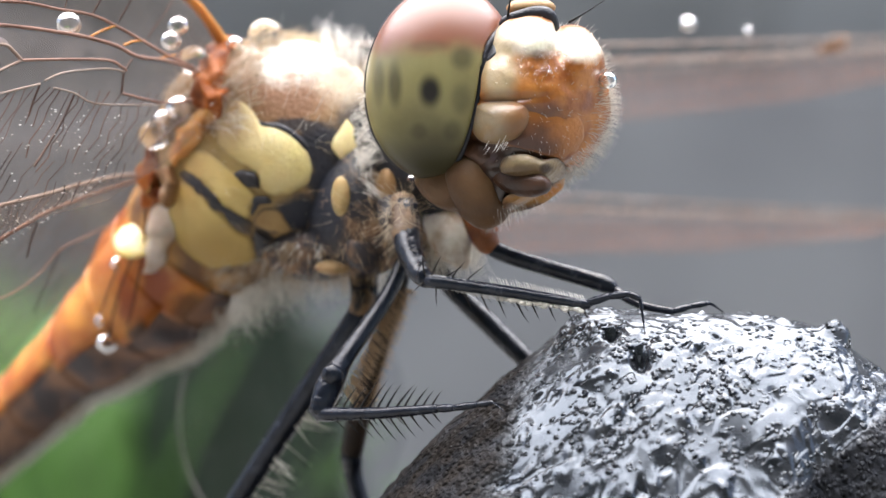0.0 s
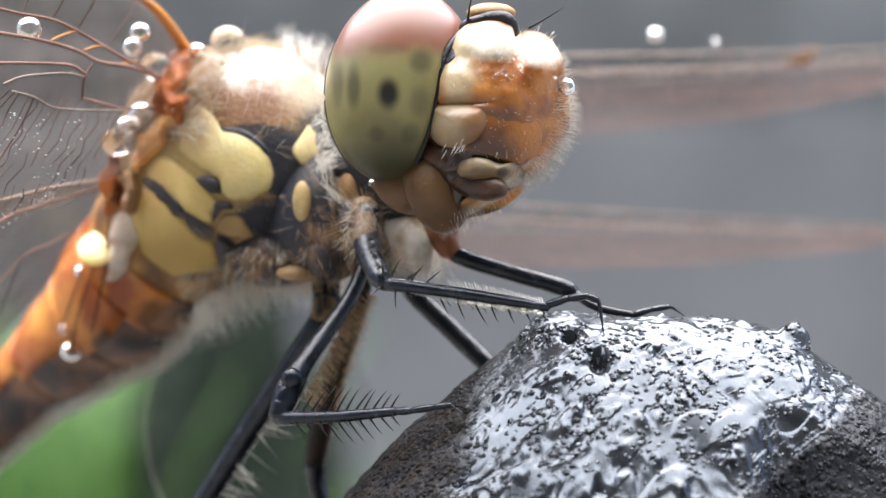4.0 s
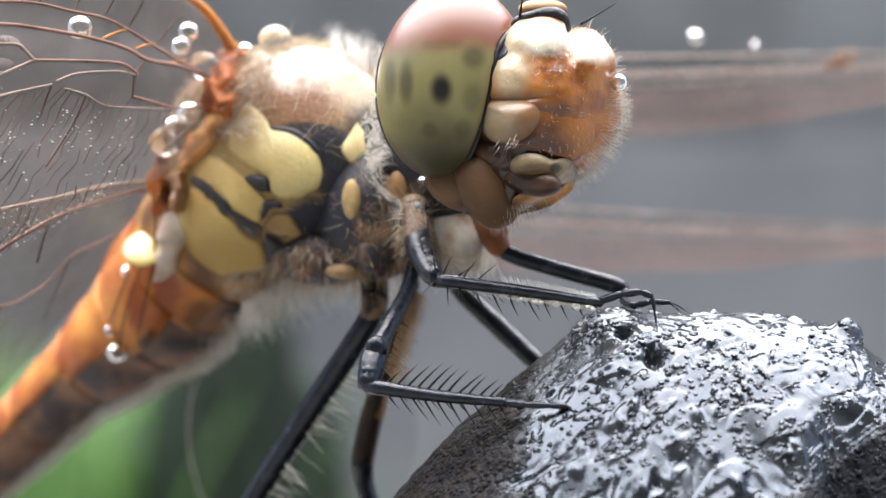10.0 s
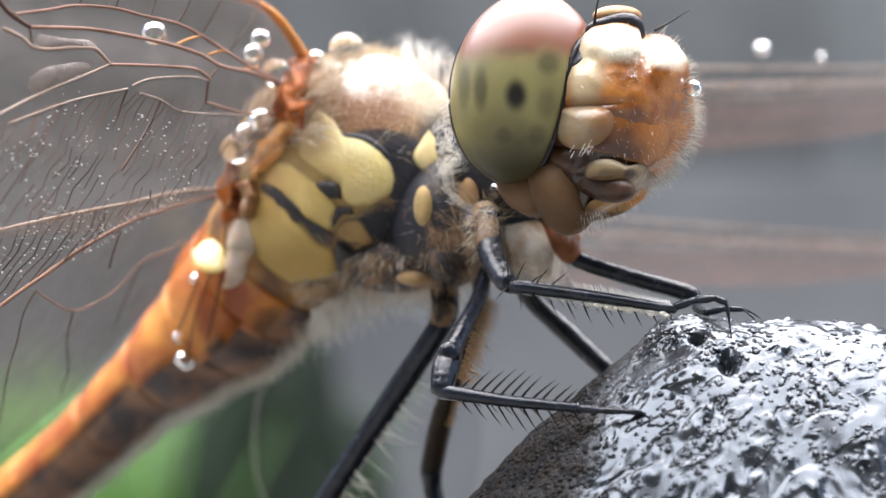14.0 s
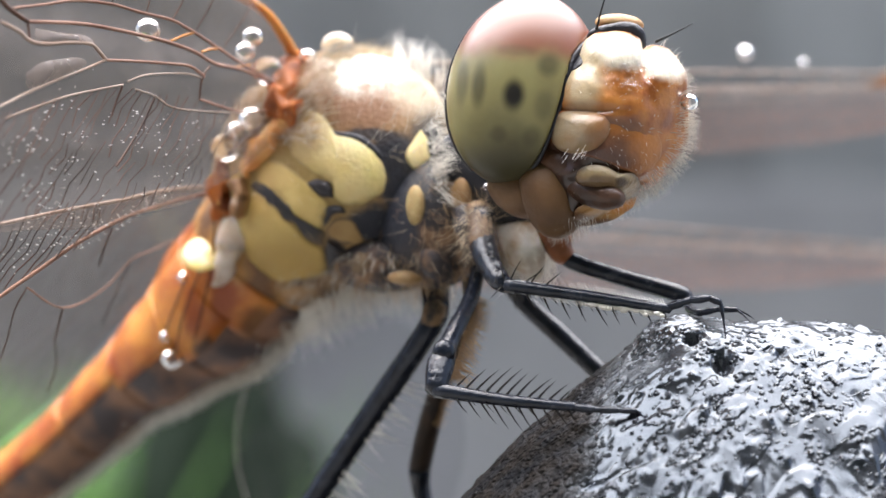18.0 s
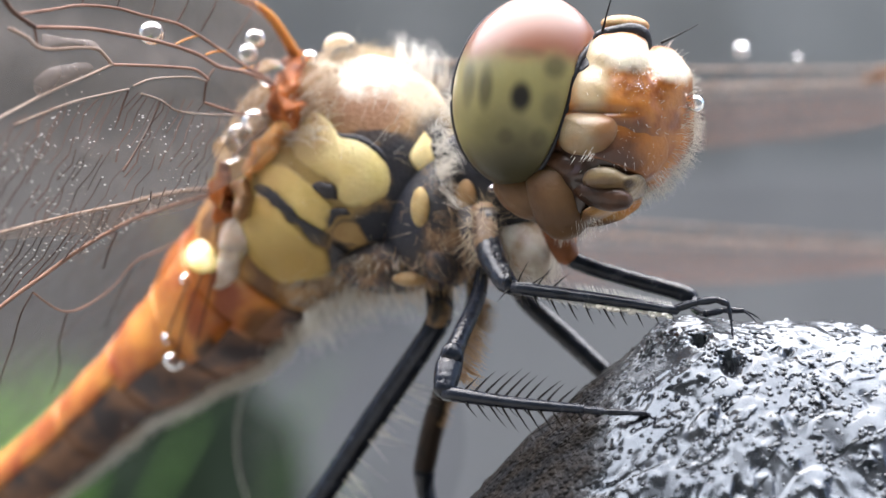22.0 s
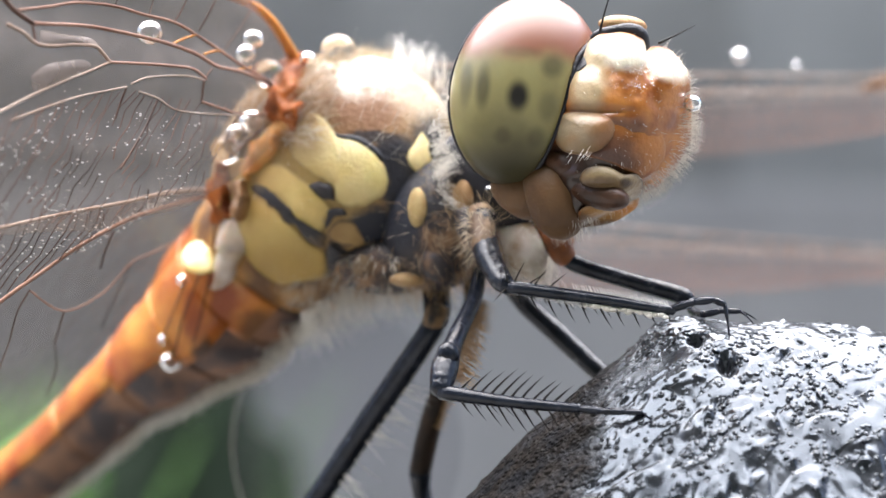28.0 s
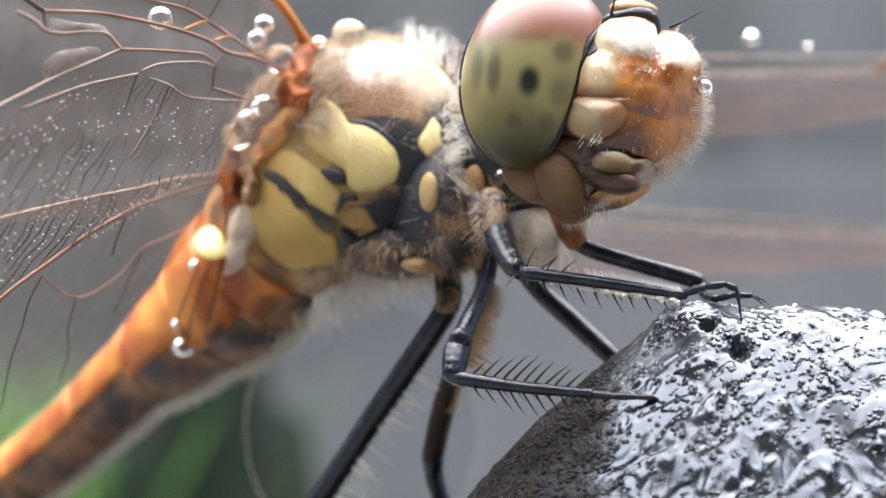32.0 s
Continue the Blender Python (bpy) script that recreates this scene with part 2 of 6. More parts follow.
class Shape:
    """Gathers vertices and faces in stage millimetres."""

    def __init__(self):
        self.v, self.f, self.rim = [], [], []

    def add(self, verts, faces):
        k = len(self.v)
        self.v.extend(verts)
        self.f.extend([tuple(i + k for i in q) for q in faces])
        return self

    def grid(self, pts, nu, nv, wrap=True):
        """pts: nu rows of nv points, the rows closed into rings if wrap."""
        faces = []
        for i in range(nu - 1):
            for j in range(nv if wrap else nv - 1):
                k = (j + 1) % nv
                faces.append((i * nv + j, i * nv + k, (i + 1) * nv + k, (i + 1) * nv + j))
        return self.add(pts, faces)

    def tube(self, path, radii, seg=10, smooth=4, caps=True, flat=1.0, up=V((0, 0, 1))):
        """A tapered rounded limb along path; flat squeezes it across up."""
        pts, rad = spline(path, radii, smooth)
        n = len(pts)
        verts = []
        for i in range(n):
            t = (pts[min(i + 1, n - 1)] - pts[max(i - 1, 0)]).normalized()
            a = t.cross(up)
            if a.length < 1e-4:
                a = t.cross(V((1, 0, 0)))
            a.normalize()
            b = t.cross(a)
            for j in range(seg):
                w = 2 * math.pi * j / seg
                verts.append(pts[i] + (a * math.cos(w) + b * math.sin(w) * flat) * rad[i])
        self.grid(verts, n, seg)
        if caps:
            k = len(self.v)
            for i, ring in ((0, k - n * seg), (n - 1, k - seg)):
                t = (pts[1] - pts[0]) if i == 0 else (pts[-1] - pts[-2])
                tip = pts[i] + t.normalized() * rad[i] * (-0.6 if i == 0 else 0.6)
                c = len(self.v)
                self.v.append(tip)
                for j in range(seg):
                    self.f.append((ring + j, ring + (j + 1) % seg, c))
        return self

    def blob(self, c, radii, axes=None, nu=20, nv=28, p=2.0, warp=None):
        """A rounded body: a superellipsoid about c along three axes, shifted by warp(point)."""
        axes = axes or (V((1, 0, 0)), V((0, 1, 0)), V((0, 0, 1)))
        c = V(c)
        e = 2.0 / p

        def sp(x):
            return math.copysign(abs(x) ** e, x)
        verts = []
        for i in range(nu + 1):
            th = math.pi * (0.004 + 0.992 * i / nu)
            for j in range(nv):
                ph = 2 * math.pi * j / nv
                q = c + axes[0] * (radii[0] * sp(math.sin(th)) * sp(math.cos(ph))) \
                    + axes[1] * (radii[1] * sp(math.sin(th)) * sp(math.sin(ph))) + axes[2] * (radii[2] * sp(math.cos(th)))
                verts.append(warp(q) if warp else q)
        self.grid(verts, nu + 1, nv)
        k = len(self.v) - len(verts)
        self.f.append(tuple(k + j for j in range(nv)))
        self.f.append(tuple(k + nu * nv + j for j in reversed(range(nv))))
        return self

    def hair(self, root, way, length, r, bend=V((0, 0, 0)), n=3):
        """One tapered bristle, three-sided."""
        way = way.normalized()
        a = way.cross(V((0.31, 0.52, 0.79))).normalized()
        b = way.cross(a)
        k = len(self.v)
        for i in range(n):
            s = i / n
            c = root + way * (length * s) + bend * (length * s * s)
            for w in range(3):
                g = 2.094 * w
                self.v.append(c + (a * math.cos(g) + b * math.sin(g)) * r * (1 - 0.75 * s))
        self.v.append(root + way * length + bend * length)
        for i in range(n - 1):
            for w in range(3):
                x = (w + 1) % 3
                self.f.append((k + 3 * i + w, k + 3 * i + x, k + 3 * i + 3 + x, k + 3 * i + 3 + w))
        for w in range(3):
            self.f.append((k + 3 * n - 3 + w, k + 3 * n - 3 + (w + 1) % 3, k + 3 * n))
        return self


def spline(path, radii, smooth):
    path = [V(q) for q in path]
    if smooth <= 1 or len(path) < 3:
        return path, list(radii)
    pts, rad = [], []
    n = len(path)
    for i in range(n - 1):
        p0, p1, p2, p3 = path[max(i - 1, 0)], path[i], path[i + 1], path[min(i + 2, n - 1)]
        for k in range(smooth):
            s = k / smooth
            pts.append(0.5 * (2 * p1 + (p2 - p0) * s + (2 * p0 - 5 * p1 + 4 * p2 - p3) * s * s + (3 * p1 - p0 - 3 * p2 + p3) * s ** 3))
            rad.append(radii[i] + (radii[i + 1] - radii[i]) * (s * s * (3 - 2 * s)))
    return pts + [path[-1]], rad + [radii[-1]]


PIVOT = {}


def thing(name, at, label, category, group=""):
    """An Empty at a stage place, to which parts are fixed."""
    ob = new(name)
    ob.empty_display_size = 0.002
    ob.location = V(at) * MM + V((0, 0, MIDZ))
    PIVOT[ob] = V(at)
    return tagged(ob, label, category, group)


def part(name, shape, material, parent=None, label="", at=None, smooth=True):
    """Links a shape as one mesh object. at: the stage place of its origin (its joint)."""
    at = V(at) if at is not None else (PIVOT[parent] if parent else V((0, 0, 0)))
    me = bpy.data.meshes.new(name)
    me.from_pydata([((q[0] - at[0]) * MM, (q[1] - at[1]) * MM, (q[2] - at[2]) * MM) for q in shape.v], [], shape.f)
    me.polygons.foreach_set("use_smooth", [smooth] * len(me.polygons))
    me.materials.append(material)
    me.update()
    if shape.rim:
        me.attributes.new("rim", "FLOAT", "POINT").data.foreach_set("value", shape.rim)
    bm = bmesh.new()
    bm.from_mesh(me)
    bmesh.ops.recalc_face_normals(bm, faces=bm.faces)
    bm.to_mesh(me)
    bm.free()
    ob = new(name, me)
    PIVOT[ob] = at
    if parent:
        ob.parent = parent
        ob.location = (at - PIVOT[parent]) * MM
    else:
        ob.location = at * MM + V((0, 0, MIDZ))
    if label:
        tagged(ob, label)
    return ob


# ---------------------------------------------------------------- the boulder
def fbm(p, octs=4, gain=0.5):
    a, s, k = 0.0, 1.0, 1.0
    for _ in range(octs):
        a += s * noise.noise(p * k)
        s *= gain
        k *= 2.03
    return a


CREST = ((-30, -36), (-14, -19.0), (-4, -8.2), (-1.15, -5.35), (0.2, -3.8), (1.76, -2.4), (3.1, -1.28), (3.9, -1.16), (4.7, -1.2), (6.6, -1.36), (8.3, -1.6),
         (9.35, -2.3), (12, -4.2), (20, -11.0), (40, -30.0))


def crest(x):
    for (a, za), (b, zb) in zip(CREST, CREST[1:]):
        if x <= b:
            return za + (zb - za) * (x - a) / (b - a)
    return CREST[-1][1]


def boulder_height(x, y):
    """Smooth form of the stone: a blunt crest that falls away to the front and back."""
    z = 0.25 * crest(x - 0.25) + 0.5 * crest(x) + 0.25 * crest(x + 0.25)
    q = -0.5 - y
    if q > 0:
        z -= 0.25 * q ** 1.95 if q < 6 else 8.22 + 2.67 * (q - 6)
    else:
        z -= 0.10 * q * q if q > -8 else 6.4 + 1.6 * (-q - 8)
    side = x - 6.8
    if side > 0 and q > 2.5:
        z -= min(1.0, side / 1.1) ** 2 * (q - 2.5) * 3.0
    r = math.hypot(x - 4.5, y + 1)
    if r > 12:
        z -= 10 * ((r - 12) / 22) ** 2
    return z


def boulder_relief(x, y, z):
    p = V((x, y, z))
    a = 0.15 * fbm(p * 0.35, 2)
    # flowing ridges that run slantwise across the stone, rising to the right
    u, w = 0.82 * x + 0.57 * z, 0.82 * z - 0.57 * x
    t = V((u * 0.5, y * 0.8, w * 1.2)) + V((noise.noise(p * 0.8), noise.noise(p * 0.8 + V((5, 1, 2))), noise.noise(p * 0.8 + V((2, 8, 3))))) * 0.35
    s = noise.noise(t * 1.25)
    a += 0.03 * s
    # gritty rows on the ridges, smooth wet hollows between them
    rough = min(1.0, max(0.0, (s + 0.02) * 5.0))
    g = abs(noise.noise(t * 1.9 + V((3, 9, 4))))
    if g < 0.12:
        a -= 0.035 * (0.5 + 0.5 * math.cos(math.pi * g / 0.12)) * min(1.0, max(0.0, 0.4 + 2 * noise.noise(p * 0.7 + V((9, 9, 1)))))
    d = noise.noise(p * 5.0 + V((11, 2, 8)))
    if d > 0.05:
        a += 0.13 * (d - 0.05) * rough
    e = noise.noise(p * 3.1 + V((4, 12, 5)))
    if e < -0.3:
        a += 0.25 * (e + 0.3) * (0.35 + 0.65 * rough)
    a += 0.012 * noise.noise(p * 2.2 + V((7, 3, 1)))
    # a few marked pits and knobs: place, width, height
    for fx, fy, fr, fh in ((3.57, -1.77, 0.15, -0.34), (4.16, -2.42, 0.18, -0.36), (4.35, -2.3, 0.12, 0.14), (8.35, -0.9, 0.22, 0.36), (8.6, -1.0, 0.14, 0.2), (5.65, -4.19, 0.16, 0.16),
                           (3.9, -3.3, 0.16, -0.12), (5.4, -2.2, 0.12, -0.10), (6.9, -3.0, 0.14, -0.10), (4.9, -3.4, 0.14, 0.10)):
        g = ((x - fx) ** 2 + (y - fy) ** 2) / (fr * fr)
        if g < 6:
            a += fh * math.exp(-g)
    return a


def build_boulder():
    """Rings about the crest, close together near the perch and wider towards the ground."""
    sh = Shape()
    radii, r = [], 0.05
    while r < 100:
        radii.append(r)
        r += 0.055 if r < 8.5 else (0.055 + (r - 8.5) * 0.06)
    angles = []
    a = 0.0
    while a < 360:
        angles.append(a)
        a += 0.42 if 165 < a < 375 else 1.2
    nv = len(angles)
    pts = []
    for r in radii:
        for a in angles:
            x, y = 4.6 + r * math.cos(radians(a)), -1.2 + r * math.sin(radians(a))
            z = boulder_height(x, y)
            if z > -190:
                e = 0.05
                nx = (boulder_height(x + e, y) - boulder_height(x - e, y)) / (2 * e)
                ny = (boulder_height(x, y + e) - boulder_height(x, y - e)) / (2 * e)
                n = V((-nx, -ny, 1)).normalized()
                k = 0.4 + 0.6 * min(1.0, max(0.0, (x - 0.2) / 2.2))
                d = boulder_relief(x, y, z) * k - 0.10 + 0.14 * (1 - k) / 0.6
                pts.append(V((x, y, z)) + n * d)
            else:
                pts.append(V((x, y, max(z, -203.0))))
    sh.grid(pts, len(radii), nv)
    sh.f.append(tuple(range(nv)))
    return sh


def mat_stone():
    """Black stone under a film of water: mirror-smooth swells broken by clusters of grit and pits."""
    m = mat("wet_black_stone", (0.012, 0.013, 0.016), (0.035, 0.035, 0.038), 1.6, 0.18, 0.28, spec=0.5, ior=1.6, coat=1.0)
    n, l = m.node_tree.nodes, m.node_tree.links
    b, mp = n["Principled BSDF"], n["Mapping"]
    b.inputs["Coat Roughness"].default_value = 0.17
    b.inputs["Specular Tint"].default_value = (0.80, 0.90, 1.0, 1)
    b.inputs["Coat Tint"].default_value = (0.84, 0.93, 1.0, 1)

    # the grain runs slantwise, rising to the right
    slant = n.new("ShaderNodeMapping")
    slant.inputs["Rotation"].default_value = (0, radians(38), 0)
    l.new(mp.outputs[0], slant.inputs["Vector"])
    grain = n.new("ShaderNodeMapping")
    grain.inputs["Scale"].default_value = (0.48, 1.0, 1.3)
    l.new(slant.outputs[0], grain.inputs["Vector"])

    def noise_tex(scale, detail, distort=0.0, shift=0.0):
        t = n.new("ShaderNodeTexNoise")
        t.inputs["Scale"].default_value, t.inputs["Detail"].default_value, t.inputs["Distortion"].default_value = scale, detail, distort
        v = n.new("ShaderNodeVectorMath")
        v.operation = "ADD"
        v.inputs[1].default_value = (shift, shift * 1.7, -shift)
        l.new(grain.outputs[0], v.inputs[0])
        l.new(v.outputs[0], t.inputs["Vector"])
        return t.outputs[0]

    def ramp(sock, lo, hi, a, c):
        r = n.new("ShaderNodeMapRange")
        r.interpolation_type = "SMOOTHSTEP"
        for i, x in ((1, lo), (2, hi), (3, a), (4, c)):
            r.inputs[i].default_value = x
        l.new(sock, r.inputs[0])
        return r.outputs[0]

    def op(kind, x, y):
        o = n.new("ShaderNodeMath")
        o.operation = kind
        for i, q in enumerate((x, y)):
            if isinstance(q, (int, float)):
                o.inputs[i].default_value = q
            else:
                l.new(q, o.inputs[i])
        return o.outputs[0]
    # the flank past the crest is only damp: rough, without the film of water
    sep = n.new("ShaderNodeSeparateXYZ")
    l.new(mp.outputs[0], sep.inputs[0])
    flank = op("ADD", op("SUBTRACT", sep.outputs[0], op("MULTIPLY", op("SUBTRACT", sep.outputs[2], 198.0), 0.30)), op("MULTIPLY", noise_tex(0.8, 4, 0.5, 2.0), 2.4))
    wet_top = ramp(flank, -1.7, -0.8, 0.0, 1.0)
    # the steep right corner faces away: its shade is put in by dulling it
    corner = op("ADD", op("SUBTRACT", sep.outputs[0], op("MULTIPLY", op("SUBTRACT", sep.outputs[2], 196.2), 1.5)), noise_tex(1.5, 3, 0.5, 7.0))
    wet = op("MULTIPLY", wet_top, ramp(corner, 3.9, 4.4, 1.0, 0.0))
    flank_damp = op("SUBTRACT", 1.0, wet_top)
    dull = op("SUBTRACT", 1.0, wet)
    cluster = op("MAXIMUM", ramp(noise_tex(1.5, 2, 0.9), 0.51, 0.56, 0.0, 1.0), op("MULTIPLY", dull, 0.5))

    def knobs(scale, shift, reach):
        """Round grains: a dome about each cell's middle."""
        t = n.new("ShaderNodeTexVoronoi")
        t.inputs["Scale"].default_value, t.inputs["Randomness"].default_value = scale, 1.0
        v = n.new("ShaderNodeVectorMath")
        v.operation = "ADD"
        v.inputs[1].default_value = (shift, -shift, shift * 2)
        l.new(mp.outputs[0], v.inputs[0])
        l.new(v.outputs[0], t.inputs["Vector"])
        return ramp(t.outputs["Distance"], 0.0, reach, 1.0, 0.0)
    grit = op("MAXIMUM", op("MULTIPLY", knobs(4.4, 1.0, 0.42), ramp(noise_tex(2.4, 1, 0, 4.0), 0.42, 0.52, 0.0, 1.0)), op("MULTIPLY", knobs(6.5, 5.0, 0.42), 0.75))
    pits = ramp(noise_tex(3.2, 1, 0.5, 9.0), 0.27, 0.34, -1.0, 0.0)
    swell = noise_tex(2.0, 1, 0.4, 5.0)
    # low terraces along the grain, with one steep side
    terrace = ramp(noise_tex(1.1, 1.0, 0.3, 13.0), 0.48, 0.56, 0.0, 1.0)
    lone = op("MAXIMUM", op("MULTIPLY", knobs(3.4, 8.0, 0.26), ramp(noise_tex(1.3, 1, 0, 21.0), 0.45, 0.55, 0.0, 1.1)), op("MULTIPLY", knobs(5.0, 15.0, 0.24), ramp(noise_tex(1.6, 1, 0, 31.0), 0.50, 0.60, 0.0, 0.7)))
    h = op("ADD", op("MULTIPLY", op("MULTIPLY", cluster, grit), 1.6), op("ADD", op("MULTIPLY", pits, 0.45), op("MULTIPLY", swell, 0.05)))
    h = op("ADD", h, op("ADD", op("MULTIPLY", terrace, 0.25), lone))
    rubble = n.new("ShaderNodeTexNoise")
    rubble.inputs["Scale"].default_value, rubble.inputs["Detail"].default_value = 5.0, 5
    l.new(mp.outputs[0], rubble.inputs["Vector"])
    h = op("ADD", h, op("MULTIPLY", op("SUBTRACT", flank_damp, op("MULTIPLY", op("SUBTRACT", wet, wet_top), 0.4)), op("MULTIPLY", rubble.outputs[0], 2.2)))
    bp = n.new("ShaderNodeBump")
    bp.inputs["Strength"].default_value, bp.inputs["Distance"].default_value = 1.0, 0.00013
    l.new(h, bp.inputs["Height"])
    l.new(bp.outputs[0], b.inputs["Normal"])
    l.new(bp.outputs[0], b.inputs["Coat Normal"])
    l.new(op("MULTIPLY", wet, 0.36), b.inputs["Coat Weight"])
    l.new(op("SUBTRACT", 0.50, op("ADD", op("MULTIPLY", flank_damp, 0.42), op("MULTIPLY", op("SUBTRACT", dull, flank_damp), 0.40))), b.inputs["Specular IOR Level"])
    rough = b.inputs["Roughness"].links[0].from_socket
    earth = n.new("ShaderNodeMix")
    earth.data_type = "RGBA"
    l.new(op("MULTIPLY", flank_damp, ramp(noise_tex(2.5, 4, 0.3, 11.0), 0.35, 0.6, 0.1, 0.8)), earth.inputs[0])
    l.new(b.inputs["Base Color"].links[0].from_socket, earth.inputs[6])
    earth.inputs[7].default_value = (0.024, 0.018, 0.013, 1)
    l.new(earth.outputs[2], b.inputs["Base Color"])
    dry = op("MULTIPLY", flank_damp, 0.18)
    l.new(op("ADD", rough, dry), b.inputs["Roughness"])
    return m


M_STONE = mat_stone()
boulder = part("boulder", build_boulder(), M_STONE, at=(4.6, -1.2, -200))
tagged(boulder, "wet glossy black stone with a pitted, lumpy surface", "stone")

# ---------------------------------------------------------------- the dragonfly
YAW = radians(42)
FWD = V((math.cos(YAW), -math.sin(YAW), 0))
SIDE = V((-math.sin(YAW), -math.cos(YAW), 0))
UP = V((0, 0, 1))
NOSE = radians(20)
T_F = FWD * math.cos(NOSE) + UP * math.sin(NOSE)
T_U = UP * math.cos(NOSE) - FWD * math.sin(NOSE)
T_C = V((-4.15, 4.6, 1.95))
T_R = (3.25, 2.3, 2.65)
T_P = 2.3
H_C = V((0.81, 0.5, 3.03))

fly = thing("dragonfly", T_C, "yellow and orange dragonfly with black legs perched on a stone", "dragonfly")


def inside(c, axes, radii, p, q):
    d = q - c
    return sum(abs(d.dot(a) / r) ** p for a, r in zip(axes, radii)) < 1


def front_of(c, axes, radii, p, x, z):
    """The y of the near skin of a rounded body over the stage place x, z; where it misses, the y of its middle."""
    lo = None
    for k in range(24):
        y = c.y + 3.5 - k * 0.3
        if inside(c, axes, radii, p, V((x, y, z))):
            lo = y
            break
    if lo is None:
        return c.y
    hi = lo - 8
    for k in range(60):
        y = lo - k * 0.14
        if inside(c, axes, radii, p, V((x, y, z))):
            best = y
        else:
            hi = y
            break
    lo = hi + 0.14
    for _ in range(12):
        mid = (lo + hi) / 2
        if inside(c, axes, radii, p, V((x, mid, z))):
            lo = mid
        else:
            hi = mid
    return lo


T_AX = (T_F, SIDE, T_U)


def on_thorax(x, z):
    return front_of(T_C, T_AX, T_R, T_P, x, z)


def plate(outline, skin, swell=0.12, rings=9, steps=5, sink=0.06, power=4.0, jag=0.03):
    """A hard plate with a rounded rim, lying on the skin; outline: x, z of its corners in order. power: 2 for a dome, more for a flat top."""
    n = len(outline)
    rim = []
    for i in range(n):
        p0, p1, p2, p3 = (V((*outline[(i + d) % n], 0)) for d in (-1, 0, 1, 2))
        for k in range(steps):
            s = k / steps
            rim.append(0.5 * (2 * p1 + (p2 - p0) * s + (2 * p0 - 5 * p1 + 4 * p2 - p3) * s * s + (3 * p1 - p0 - 3 * p2 + p3) * s ** 3))
    rim = [q + V((noise.noise(q * 4.0), noise.noise(q * 4.0 + V((7, 3, 1))), 0)) * jag for q in rim]
    c = sum(rim, V((0, 0, 0))) / len(rim)
    pts = []
    sh = Shape()
    for k in range(rings + 1):
        s = 1 - (k / rings) ** 1.4
        for q in rim:
            g = c + (q - c) * s
            y = skin(g.x, g.y)
            lift = swell * (1 - s ** power) + 0.25 * swell * noise.noise(V((g.x, y, g.y)) * 1.5) * (1 - s) - (sink if k == 0 else 0)
            pts.append(V((g.x, y - lift, g.y)))
            sh.rim.append(1 - s)
    sh.grid(pts, rings + 1, len(rim))
    return sh


def soft_rim(m, colour, width=0.3, strength=1.0):
    """Lets a plate's pigment fade unevenly into another colour towards its rim."""
    n, l = m.node_tree.nodes, m.node_tree.links
    b = n["Principled BSDF"]
    last = b.inputs["Base Color"].links[0].from_socket
    at = n.new("ShaderNodeAttribute")
    at.attribute_name = "rim"
    wob = n.new("ShaderNodeTexNoise")
    wob.inputs["Scale"].default_value, wob.inputs["Detail"].default_value = 2.5, 4
    l.new(n["Mapping"].outputs[0], wob.inputs["Vector"])
    add = n.new("ShaderNodeMath")
    add.operation = "MULTIPLY_ADD"
    add.inputs[1].default_value = width * 1.2
    l.new(wob.outputs[0], add.inputs[0])
    l.new(at.outputs["Fac"], add.inputs[2])
    rg = n.new("ShaderNodeMapRange")
    rg.interpolation_type = "SMOOTHSTEP"
    rg.inputs[1].default_value, rg.inputs[2].default_value = width * 0.4, width * 1.6
    rg.inputs[3].default_value, rg.inputs[4].default_value = strength, 0.0
    l.new(add.outputs[0], rg.inputs[0])
    mix = n.new("ShaderNodeMix")
    mix.data_type = "RGBA"
    mix.inputs[7].default_value = (*colour, 1)
    l.new(rg.outputs[0], mix.inputs[0])
    l.new(last, mix.inputs[6])
    l.new(mix.outputs[2], b.inputs["Base Color"])
    return m


soft_rim(M_YELLOW, (0.30, 0.19, 0.07), 0.16, 0.8)
soft_rim(M_OLIVE, (0.24, 0.15, 0.05), 0.2, 0.85)
soft_rim(M_PATCH, (0.05, 0.035, 0.03), 0.35, 0.9)
M_SEAM = mat("black_seam", (0.010, 0.010, 0.014), (0.03, 0.026, 0.028), 2.5, 0.4, 0.55, 0.3, 12)
M_MARK = mat("black_mark", (0.012, 0.012, 0.017), (0.03, 0.026, 0.028), 2.5, 0.45, 0.6, 0.3, 12)
soft_rim(M_MARK, (0.10, 0.065, 0.035), 0.16, 0.8)
soft_rim(M_SEAM, (0.15, 0.095, 0.045), 0.42, 0.85)
# the whitish top spot paints blown-out sunlight onto the pale back
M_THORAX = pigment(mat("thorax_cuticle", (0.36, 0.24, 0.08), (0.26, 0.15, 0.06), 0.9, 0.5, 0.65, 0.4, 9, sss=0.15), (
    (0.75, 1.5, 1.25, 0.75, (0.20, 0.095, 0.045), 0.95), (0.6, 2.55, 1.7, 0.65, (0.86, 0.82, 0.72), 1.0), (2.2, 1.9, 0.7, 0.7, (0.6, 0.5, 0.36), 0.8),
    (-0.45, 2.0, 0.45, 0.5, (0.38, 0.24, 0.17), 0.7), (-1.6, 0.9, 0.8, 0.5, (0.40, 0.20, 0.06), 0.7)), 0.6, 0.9)
